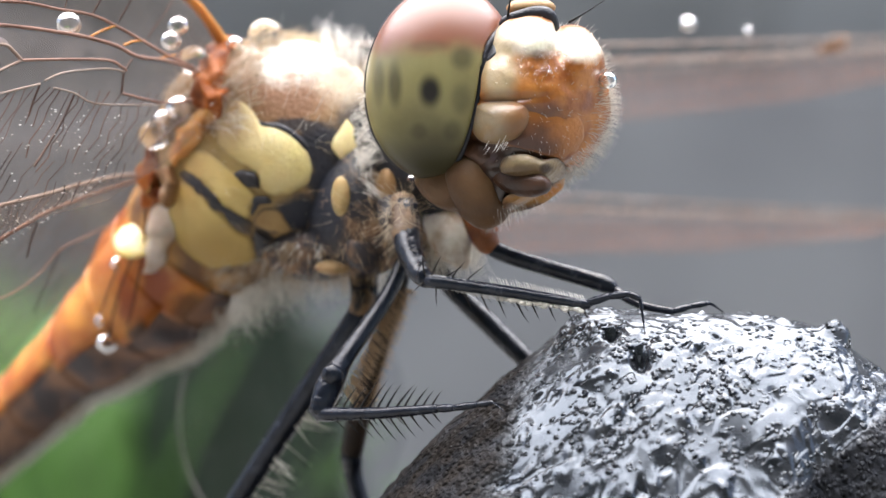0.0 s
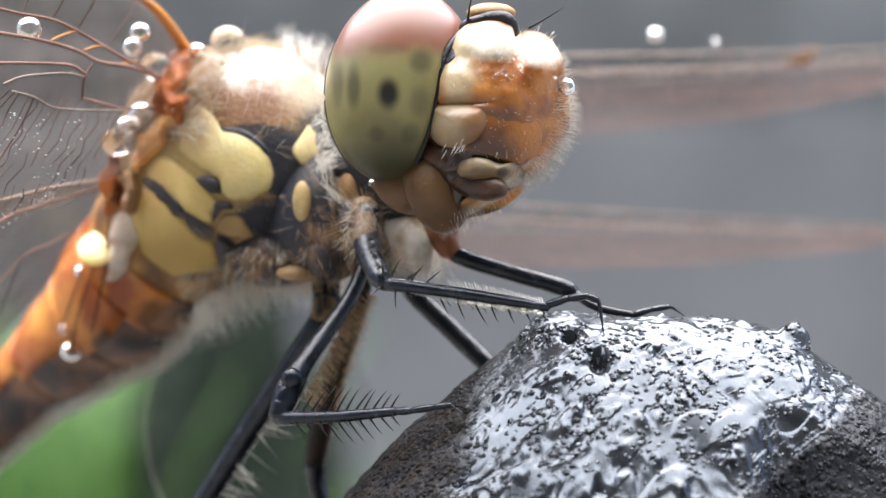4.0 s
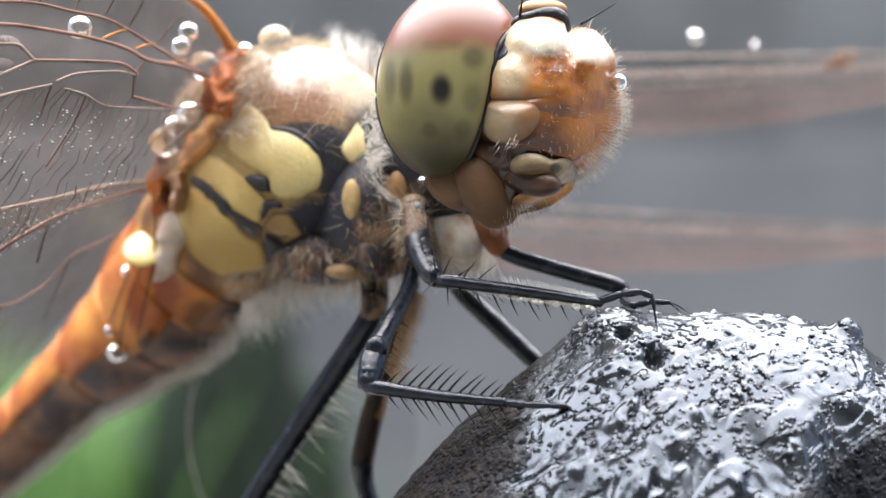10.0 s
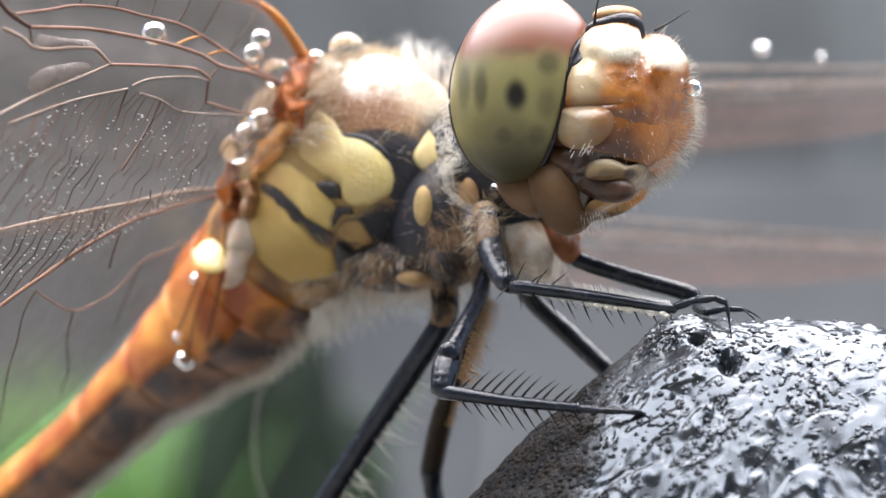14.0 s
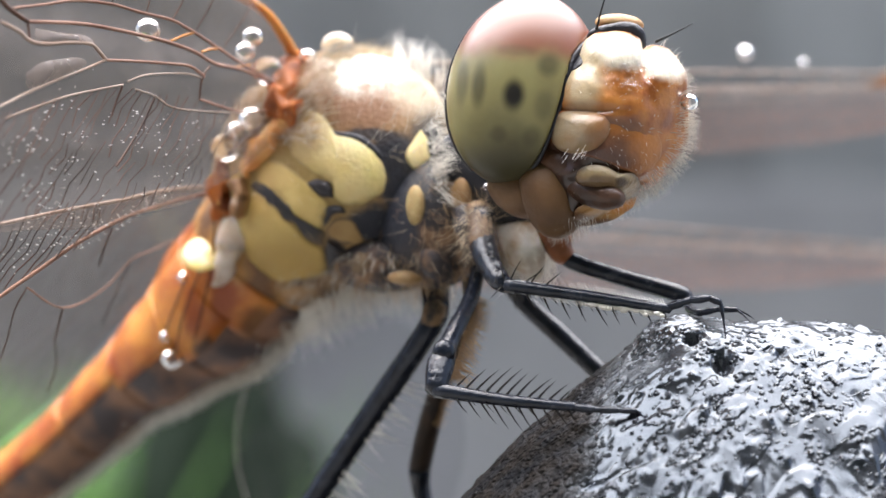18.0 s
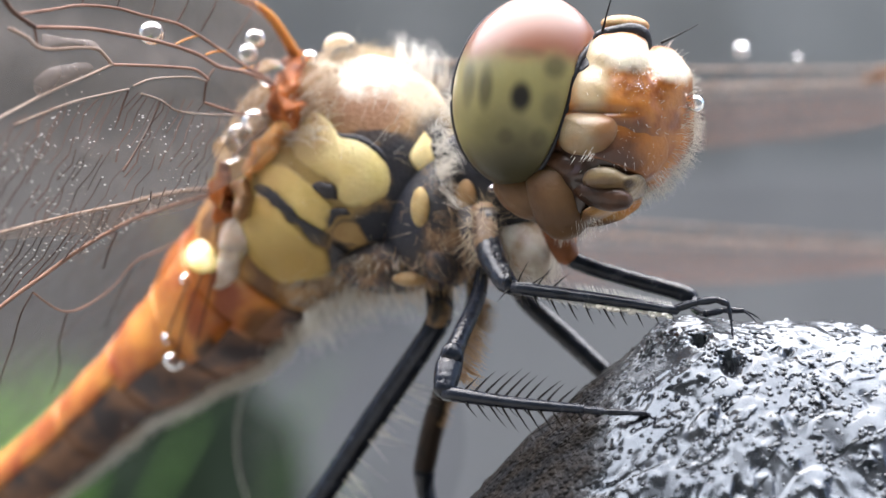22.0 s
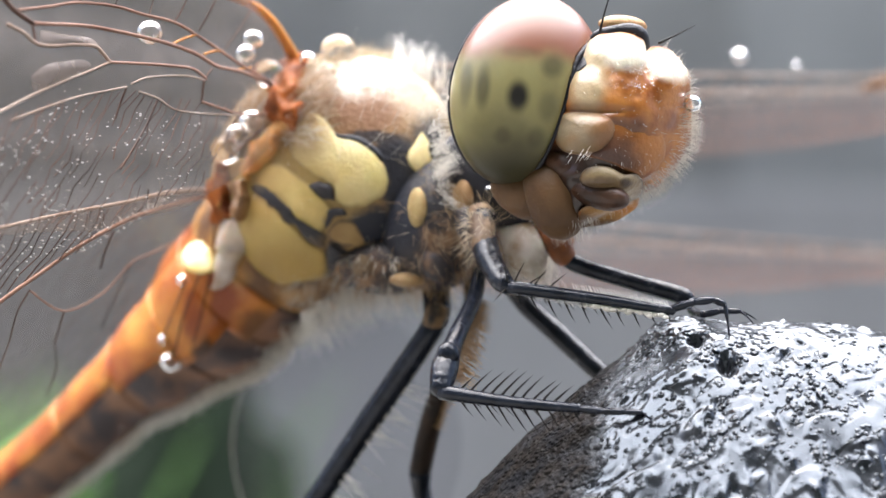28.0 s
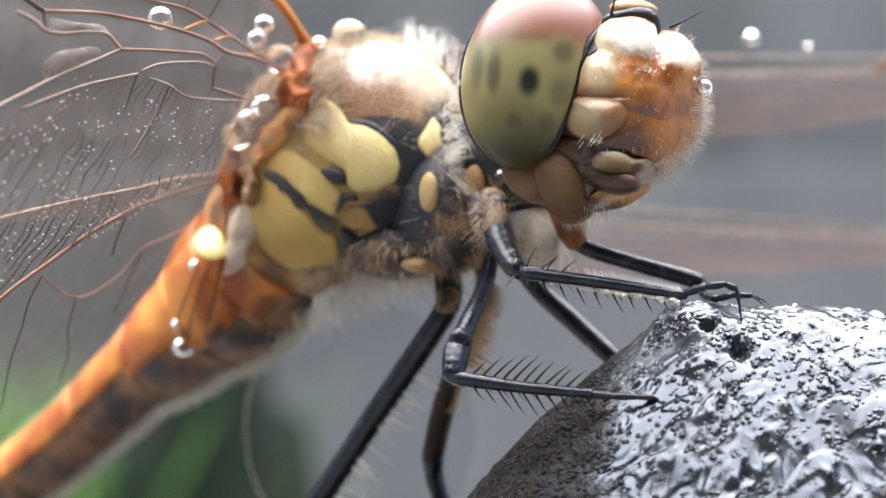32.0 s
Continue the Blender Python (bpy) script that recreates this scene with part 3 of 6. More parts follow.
pigment(M_THORAX, ((1.65, -0.5, 0.45, 1.25, (0.018, 0.020, 0.030), 1.0), (1.05, -1.3, 0.8, 0.42, (0.018, 0.020, 0.030), 1.0),
    (0.15, -2.15, 0.3, 0.55, (0.014, 0.014, 0.018), 1.0), (1.35, 0.35, 0.45, 0.35, (0.012, 0.012, 0.018), 1.0), (0.9, 0.72, 0.6, 0.2, (0.02, 0.016, 0.018), 0.95),
    (2.3, -0.2, 0.6, 1.6, (0.02, 0.018, 0.018), 1.0), (1.0, -2.3, 0.5, 0.4, (0.05, 0.035, 0.03), 0.8)), 0.3, 0.5)
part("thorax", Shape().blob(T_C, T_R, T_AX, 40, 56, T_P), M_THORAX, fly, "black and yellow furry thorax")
PLATES = (
    ("side_plate", M_YELLOW, "broad pale yellow side plate", 0.09,
     ((-4.68, 3.32), (-4.22, 3.06), (-4.0, 2.75), (-3.56, 2.62), (-3.18, 2.36), (-2.92, 2.04), (-2.83, 1.75), (-2.93, 1.41), (-3.21, 1.2), (-3.57, 1.1), (-3.85, 1.12), (-4.03, 1.29),
      (-4.1, 1.58), (-4.45, 1.8), (-4.77, 2.0), (-5.09, 2.34), (-5.05, 2.85))),
    ("side_plate", M_OLIVE, "olive yellow slanting side plate", 0.07,
     ((-5.98, 1.92), (-5.79, 2.15), (-5.36, 2.15), (-4.81, 1.77), (-4.28, 1.29), (-4.09, 1.04), (-4.27, 0.85), (-4.26, 0.66), (-4.48, 0.53), (-4.77, 0.7), (-5.16, 1.09), (-5.51, 1.47), (-5.9, 1.68))),
    ("side_plate", M_OLIVE, "large olive yellow rear side plate", 0.12,
     ((-6.24, 1.3), (-5.9, 1.46), (-5.51, 1.19), (-5.04, 0.73), (-4.65, 0.34), (-4.27, 0.08), (-4.21, -0.31), (-4.4, -0.71), (-4.85, -0.86), (-5.53, -0.81), (-6.05, -0.57), (-6.26, -0.18), (-6.3, 0.35), (-6.37, 0.82))),
    ("side_patch", M_PATCH, "small tan patch below the seams", 0.04, ((-4.12, 0.72), (-3.85, 0.84), (-3.58, 0.76), (-3.34, 0.3), (-3.6, 0.22), (-3.93, 0.32), (-4.24, 0.44))),
    ("side_patch", M_PATCH, "small tan patch above the belly", 0.04, ((-3.74, 0.08), (-3.36, 0.11), (-3.1, -0.18), (-3.34, -0.55), (-3.67, -0.41))),
    ("shoulder_spot", M_YELLOW, "yellow pointed oval spot", 0.07,
     ((-2.43, 2.25), (-2.26, 2.62), (-2.08, 2.90), (-1.95, 2.62), (-1.88, 2.25), (-1.87, 1.95), (-2.0, 1.77), (-2.15, 1.83), (-2.32, 2.0))),
    ("seam", M_MARK, "black three-cornered mark between plates", 0.15, ((-4.66, 1.60), (-4.16, 1.66), (-4.03, 1.25), (-4.32, 1.31))),
    ("seam", M_MARK, "black mark between plates", 0.16, ((-4.27, 0.66), (-4.23, 0.98), (-4.0, 1.12), (-3.75, 0.95), (-4.02, 0.85))),
    ("seam", M_MARK, "black mark below the plates", 0.14, ((-4.22, 0.26), (-3.77, 0.14), (-3.45, 0.22), (-3.78, -0.02), (-3.84, -0.57), (-4.16, -0.66))),
)
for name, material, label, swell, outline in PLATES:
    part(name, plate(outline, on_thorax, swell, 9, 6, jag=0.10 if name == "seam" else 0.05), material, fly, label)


# sutures, wing hinges and chest
def hinge(name, label, material, line, radii):
    sh = Shape().tube([(x, min(on_thorax(x, z), 4.3) - 0.12, z) for x, z in line], radii, 20, 9)
    sh.v = [q + V((noise.noise(q * 2.6), noise.noise(q * 2.6 + V((9, 2, 4))), noise.noise(q * 2.6 + V((3, 7, 1))))) * 0.22 for q in sh.v]
    part(name, sh, material, fly, label)


hinge("wing_hinge", "rust brown fore wing hinge", M_RUST, ((-4.95, 4.75), (-5.05, 4.4), (-5.2, 3.85), (-5.15, 3.3), (-5.0, 3.0)), [0.16, 0.30, 0.40, 0.38, 0.16])
hinge("hinge_bar", "orange bar between the wing hinges", M_ORANGE, ((-5.05, 3.15), (-5.5, 2.75), (-6.05, 2.1), (-6.25, 1.85)), [0.2, 0.25, 0.2, 0.12])
hinge("wing_hinge", "rust brown hind wing hinge", M_RUST, ((-6.75, 2.15), (-6.8, 1.75), (-6.7, 1.3), (-6.95, 0.85)), [0.16, 0.3, 0.28, 0.12])
hinge("hinge_plate", "brown plate by the hind wing hinge", M_BROWN, ((-6.35, 1.75), (-6.25, 1.35), (-6.3, 0.9)), [0.2, 0.3, 0.15])
sh = Shape()
sh.blob((-1.75, 2.5, 0.75), (1.35, 1.2, 1.5), (FWD, SIDE, UP), 20, 26)
M_CHEST = mat("chest_cuticle", (0.03, 0.024, 0.026), (0.30, 0.17, 0.085), 1.6, 0.5, 0.65, 0.4, 9, lo=0.46, hi=0.70)
pigment(M_CHEST, ((1.45, -0.95, 0.75, 0.95, (0.018, 0.020, 0.030), 1.0), (2.2, -0.2, 0.5, 0.8, (0.012, 0.012, 0.016), 0.9)), 0.3, 0.3)
part("chest", sh, M_CHEST, fly, "black and tan hairy chest")
part("belly", Shape().blob((-2.9, 3.3, -0.12), (1.35, 1.2, 0.75), (FWD, SIDE, UP), 18, 24), M_CHEST, fly, "dark belly between the legs")
part("underside", Shape().blob((-4.35, 4.5, -0.45), (1.5, 1.0, 0.62), (T_F, SIDE, T_U), 20, 28), mat("underside_cuticle", (0.10, 0.06, 0.035), (0.36, 0.22, 0.10), 1.1, 0.5, 0.65, 0.4, 9, sss=0.15, lo=0.42, hi=0.64), fly, "brown mottled underside of the thorax")
part("belly_patch", Shape().blob((-2.4, 2.05, -0.5), (0.42, 0.3, 0.17), None, 10, 14), M_TAN, fly, "tan patch on the belly")
part("throat", Shape().blob((-0.35, 2.7, 0.75), (1.05, 0.95, 1.0), (FWD, SIDE, UP), 18, 24), M_CHEST, fly, "brown hairy throat behind the front legs")
for line, radii, material, label in (
        (((-1.15, 1.3, 1.0), (-1.0, 1.0, 0.55), (-0.8, 0.75, 0.2)), (0.25, 0.32, 0.2), M_CHEST, "dark leg hip"),
        (((-0.75, 1.2, 0.8), (-0.62, 0.95, 0.35), (-0.5, 0.75, 0.05)), (0.2, 0.26, 0.14), M_CHEST, "dark leg hip"),
        (((-0.1, 2.0, 0.95), (0.12, 1.7, 0.42), (0.3, 1.6, 0.05), (0.55, 1.6, -0.4)), (0.34, 0.46, 0.46, 0.2), mat("pale_hip", (0.74, 0.69, 0.61), (0.38, 0.25, 0.14), 1.5, 0.45, 0.6, 0.3, 9, sss=0.3, lo=0.42, hi=0.66), "pale leg hip"),
        (((0.75, 1.8, 1.1), (0.95, 1.55, 0.72), (1.15, 1.5, 0.3)), (0.25, 0.28, 0.18), M_RUST, "rust leg hip"),
        (((-2.0, 1.9, 0.25), (-1.75, 1.6, -0.15), (-1.5, 1.7, -0.5)), (0.3, 0.36, 0.2), M_CHEST, "dark leg hip")):
    part("hip", Shape().tube(line, radii, 12, 5), material, fly, label)
part("seam", plate(((-5.98, 1.66), (-5.75, 1.72), (-5.5, 1.52), (-5.25, 1.36), (-4.98, 0.98), (-4.6, 0.60), (-4.22, 0.44), (-4.12, 0.30), (-4.35, 0.18), (-4.75, 0.40), (-5.15, 0.80), (-5.5, 1.12), (-5.8, 1.40)), on_thorax, 0.11, 8, 6, 0.06, 3.0, 0.16),
     M_SEAM, fly, "dark slanting seam between plates")
part("seam", Shape().tube([(x, on_thorax(x, z) + 0.05, z) for x, z in ((-4.15, 2.92), (-4.03, 2.72), (-3.56, 2.64), (-3.15, 2.38), (-2.85, 2.0))], [0.04, 0.08, 0.10, 0.09, 0.04], 8), M_BLACK, fly, "dark seam above the side plate")
sh = Shape().tube([(-6.35, 4.1, 0.85), (-6.5, 4.05, 0.45), (-6.62, 4.1, 0.0), (-6.88, 4.4, -0.75)], [0.22, 0.38, 0.26, 0.08], 18, 9)
sh.v = [q + V((noise.noise(q * 2.2), noise.noise(q * 2.2 + V((5, 1, 8))), noise.noise(q * 2.2 + V((2, 6, 4))))) * 0.2 for q in sh.v]
part("membrane_lobe", sh, mat("pale_membrane", (0.66, 0.58, 0.50), (0.48, 0.36, 0.26), 1.6, 0.25, 0.45, 0.3, 9, sss=0.4, coat=0.5), fly, "pale lobe behind the wing")
# a bright yellow blob paints the sun's glow at the wing base
part("wing_socket", Shape().blob((-7.25, 4.5, 0.02), (0.5, 0.14, 0.6), (V((1, 0, 0)), V((0, -0.68, 0.73)), V((0, 0.73, 0.68))), 14, 18), mat("sun_glow_gold", (0.95, 0.72, 0.22), (0.95, 0.80, 0.42), 1.2, 0.2, 0.3, 0.1, 9, sss=0.4, coat=1.0), fly, "golden blob standing in for sunlight glowing at the wing base")
part("leg_base", Shape().tube([(-1.70, 2.45, -1.12), (-1.74, 2.42, -1.3), (-1.86, 2.40, -1.6)], [0.26, 0.27, 0.22], 12, 4), mat("tan_black_leg_base", (0.24, 0.14, 0.065), (0.02, 0.016, 0.014), 2.2, 0.45, 0.6, 0.3, 9, lo=0.45, hi=0.62), fly, "tan base of the hind leg")
part("leg_base", Shape().tube([(0.72, 1.85, 0.85), (0.90, 1.52, 0.42), (1.06, 1.42, 0.12), (1.22, 1.40, -0.03)], [0.30, 0.31, 0.29, 0.2], 12, 5), mat("rust_leg_base", (0.26, 0.085, 0.025), (0.12, 0.04, 0.015), 1.6, 0.4, 0.55, 0.3, 9, sss=0.2), fly, "rust base of the far front leg")
part("leg_base", Shape().tube([(-0.82, 1.15, 1.0), (-0.76, 0.75, 0.62), (-0.74, 0.42, 0.30), (-0.70, 0.2, 0.12)], [0.30, 0.31, 0.30, 0.22], 14, 5), mat("tan_leg_base", (0.26, 0.165, 0.09), (0.05, 0.03, 0.022), 1.8, 0.5, 0.65, 0.4, 9, sss=0.2), fly, "tan base of the near front leg")
sh = Shape()
sh.tube([(-1.4, 2.3, 2.3), (-0.7, 1.8, 1.75), (-0.1, 1.75, 1.15), (0.2, 2.1, 0.6)], [0.7, 0.66, 0.52, 0.35], 16, 5)
part("neck", sh, M_BLACK, fly, "black hairy neck")
part("neck_patch", Shape().blob((-1.18, 1.36, 1.32), (0.26, 0.2, 0.42), (FWD, SIDE, UP), 10, 14), M_TAN, fly, "brown patch beside the neck")
sh = Shape()
sh.blob((-2.2, 1.44, 1.1), (0.25, 0.16, 0.46), (FWD, SIDE, UP), 12, 16)
part("chest_spot", sh, M_YELLOW, fly, "yellow oval spot on the chest")
part("belly_spot", Shape().blob((-3.44, 2.3, -0.2), (0.32, 0.14, 0.28), (FWD, SIDE, UP), 12, 16), M_PATCH, fly, "tan spot on the dark belly")

part("waist", Shape().blob((-5.75, 5.95, 0.25), (1.95, 1.95, 2.0), (T_F, SIDE, T_U), 24, 32), mat("waist_cuticle", (0.18, 0.09, 0.04), (0.50, 0.26, 0.085), 0.7, 0.5, 0.6, 0.4, 9, sss=0.15, lo=0.42, hi=0.58), fly, "brown waist behind the thorax")

# head
HEAD_AX = (FWD, SIDE, UP)
F_C, F_R = V((2.0, -0.50, 2.72)), (1.5, 1.7, 2.1)
CREAM, DARK = (0.42, 0.335, 0.20), (0.03, 0.014, 0.008)
M_FACE = pigment(mat("face_cuticle", (0.20, 0.05, 0.006), (0.44, 0.165, 0.03), 2.0, 0.3, 0.48, 0.2, 7, sss=0.2, coat=0.6, spec=0.4), (
    (1.0, -0.62, 0.85, 0.6, (0.11, 0.045, 0.022), 0.9), (0.1, -1.85, 0.75, 0.95, (0.13, 0.076, 0.036), 1.0),
    (1.05, 1.36, 0.72, 0.36, (0.78, 0.72, 0.58), 1.0), (0.42, 0.75, 0.42, 0.72, CREAM, 0.9), (2.15, 1.2, 0.5, 0.36, (0.78, 0.72, 0.58), 0.95),
    (0.7, -1.5, 1.0, 0.7, DARK, 1.0), (0.0, -0.95, 0.5, 0.4, (0.05, 0.02, 0.012), 1.0), (1.4, -2.3, 1.2, 0.25, (0.17, 0.065, 0.02), 0.9)), 0.4, 0.3)


# swellings and grooves of the face: x, z, half widths, height
FACE_FORM = ((1.9, 4.36, 0.62, 0.42, 0.34), (2.95, 4.05, 0.45, 0.55, 0.26), (2.5, 4.3, 0.12, 0.5, -0.2), (2.4, 3.5, 1.1, 0.55, 0.16), (1.2, 3.7, 0.4, 0.5, 0.10), (1.35, 3.11, 0.7, 0.06, -0.10),
             (1.75, 1.35, 0.9, 0.5, -0.22), (0.9, 2.1, 0.5, 0.3, -0.18))


def taper(z):
    """How far the face narrows towards the chin."""
    return 0.13 * max(0.0, 2.85 - z) ** 2


def face_warp(q):
    if q.x > 0.5:
        q = V((q.x - taper(q.z) * (q.x - 0.5), q.y, q.z))
    d = (q - F_C).normalized()
    h = 0.05 * noise.noise(q * 1.6) + 0.025 * noise.noise(q * 4.5)
    if d.y < 0.2:
        for x, z, rx, rz, up in FACE_FORM:
            g = ((q.x - x) / rx) ** 2 + ((q.z - z) / rz) ** 2
            if g < 4:
                h += up * math.exp(-g * g * 0.7)
    return q + d * h


HEAD = part("head", Shape().blob(F_C, F_R, HEAD_AX, 130, 180, 2.2, face_warp), M_FACE, fly, "orange brown face between two large eyes", at=H_C)


def on_face(x, z):
    if x > 0.5:
        c = taper(z)
        x = (x - 0.5 * c) / (1 - c)
    return front_of(F_C, HEAD_AX, F_R, 2.2, x, z)


def lobe_warp(q):
    d = (q - F_C).normalized()
    return q + d * (0.05 * noise.noise(q * 1.6) + 0.02 * noise.noise(q * 5))


def lobe(name, label, material, x, z, radii, sink=0.5, tilt=0.0, y=None):
    """A rounded lobe half sunk in the face."""
    y = on_face(x, z) + sink * radii[1] if y is None else y
    turn = Matrix.Rotation(radians(tilt), 3, "Y")
    axes = tuple(turn @ a for a in (V((0.8, -0.6, 0)), V((-0.6, -0.8, 0)), UP))
    part(name, Shape().blob((x, y, z), radii, axes, 26, 36, 2.2, lobe_warp), material, HEAD, label)


M_CHEEK = soft_rim(pigment(mat("cheek_cuticle", (0.30, 0.24, 0.155), (0.23, 0.165, 0.095), 1.5, 0.28, 0.42, 0.2, 9, sss=0.25, coat=0.3), (
    (0.95, -0.35, 0.4, 0.7, (0.24, 0.11, 0.04), 0.95), (0.1, -0.7, 0.4, 0.2, (0.30, 0.19, 0.09), 0.7)), 0.6, 0.3), (0.20, 0.12, 0.06), 0.14, 0.7)
M_MIDFACE = soft_rim(pigment(mat("midface_cuticle", (0.11, 0.045, 0.024), (0.18, 0.075, 0.033), 1.8, 0.32, 0.5, 0.3, 9, sss=0.2, coat=0.2), (
    (2.0, -0.4, 0.5, 1.0, (0.42, 0.15, 0.025), 0.9), (1.2, -0.1, 0.8, 0.3, (0.34, 0.12, 0.02), 0.7), (0.95, -0.95, 0.6, 0.22, (0.08, 0.035, 0.025), 0.8)), 0.6, 0.3), (0.30, 0.11, 0.025), 0.2, 0.7)
M_LIP = soft_rim(pigment(mat("lip_cuticle", (0.27, 0.18, 0.08), (0.18, 0.11, 0.045), 2.2, 0.3, 0.45, 0.3, 9, sss=0.2, coat=0.3), (
    (1.0, -1.15, 0.6, 0.14, (0.34, 0.27, 0.16), 0.8), (1.4, -1.32, 0.1, 0.1, (0.03, 0.015, 0.01), 0.8), (0.75, -1.45, 0.4, 0.12, (0.10, 0.06, 0.03), 0.7)), 0.6, 0.3), (0.05, 0.025, 0.015), 0.28, 0.9)
M_JAW = mat("brown_jaw_lobe", (0.095, 0.05, 0.023), (0.145, 0.08, 0.037), 1.1, 0.42, 0.55, 0.25, 8, sss=0.25, spec=0.3)
M_CHIN = pigment(mat("brown_chin", (0.09, 0.045, 0.022), (0.15, 0.075, 0.03), 1.6, 0.35, 0.5, 0.3, 9, sss=0.15, coat=0.3), ((1.55, -1.75, 0.45, 0.28, (0.50, 0.20, 0.04), 0.95), (1.1, -1.98, 0.5, 0.1, (0.42, 0.22, 0.06), 0.7)), 0.6, 0.25)
FACE_PLATES = (
    ("midface", M_MIDFACE, "brown to orange middle of the face", 0.05, 2.6,
     ((1.70, 2.98), (2.27, 3.0), (2.82, 2.83), (3.03, 2.41), (2.84, 2.0), (2.52, 1.87), (2.04, 1.98), (1.58, 2.11), (1.3, 2.19), (1.6, 2.5))),
    ("cheek", M_CHEEK, "smooth pale cream cheek lobe", 0.30, 2.2,
     ((0.76, 3.03), (1.12, 3.07), (1.52, 3.07), (1.8, 2.96), (1.86, 2.67), (1.69, 2.38), (1.4, 2.21), (1.01, 2.2), (0.75, 2.35), (0.66, 2.59), (0.70, 2.89))),
    ("upper_lip", M_LIP, "pale mottled upper lip", 0.19, 2.2,
     ((1.22, 1.74), (1.41, 1.95), (1.75, 1.98), (2.1, 1.88), (2.46, 1.88), (2.64, 1.7), (2.64, 1.5), (2.42, 1.35), (2.0, 1.41), (1.59, 1.50), (1.3, 1.58))),
    ("chin", M_CHIN, "brown chin with an orange rim", 0.20, 2.4,
     ((1.30, 1.05), (1.6, 1.20), (2.06, 1.20), (2.42, 1.35), (2.66, 1.48), (2.56, 1.20), (2.10, 0.89), (1.51, 0.74), (1.29, 0.72))),
)
for name, material, label, swell, power, outline in FACE_PLATES:
    part(name, plate(outline, on_face, swell, 12, 5, 0.12, power, 0.02), material, HEAD, label)
lobe("jaw", "glossy dark brown jaw", mat("dark_jaw", (0.03, 0.013, 0.007), (0.075, 0.032, 0.015), 1.6, 0.35, 0.5, 0.3, 8, coat=0.1), 1.65, 1.42, (0.75, 0.4, 0.30), 0.75, 12)
lobe("lower_lip", "smooth brown rounded lower lip lobe", M_JAW, 0.80, 1.24, (0.56, 0.62, 0.86), 0, -28, -0.98)
lobe("throat_plate", "brown plate under the eye", M_JAW, 0.16, 1.36, (0.80, 0.5, 0.50), 0, 26, -0.62)
lobe("jaw_base", "dark brown jaw joint", mat("dark_joint", (0.04, 0.017, 0.010), (0.09, 0.04, 0.02), 2.0, 0.35, 0.5, 0.3, 8, coat=0.2), 0.95, 1.98, (0.55, 0.4, 0.34), 0, 20, -1.15)
RIM_LINE = ((1.4, -0.05), (1.6, 0.1), (1.83, 0.31), (2.14, 0.47), (2.53, 0.60), (2.92, 0.70), (3.32, 0.79), (3.79, 0.87), (4.22, 0.97), (4.46, 1.12), (4.70, 1.30), (5.2, 1.6))


def rim_x(z):
    for (a, x), (b, w) in zip(RIM_LINE, RIM_LINE[1:]):
        if z <= b:
            return x + (w - x) * (z - a) / (b - a)
    return RIM_LINE[-1][1]


EYE_SPOTS = (((-1.0, 0.27), (0.26, 0.37), 1.0), ((-1.73, 0.42), (0.17, 0.52), 0.6), ((-2.08, 0.5), (0.15, 0.55), 0.5), ((-0.33, 0.95), (0.28, 0.28), 0.55), ((-0.36, 0.1), (0.25, 0.35), 0.35),
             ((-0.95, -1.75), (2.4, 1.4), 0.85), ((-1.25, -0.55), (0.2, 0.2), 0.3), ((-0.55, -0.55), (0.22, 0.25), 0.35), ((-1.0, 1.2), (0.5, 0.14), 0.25))


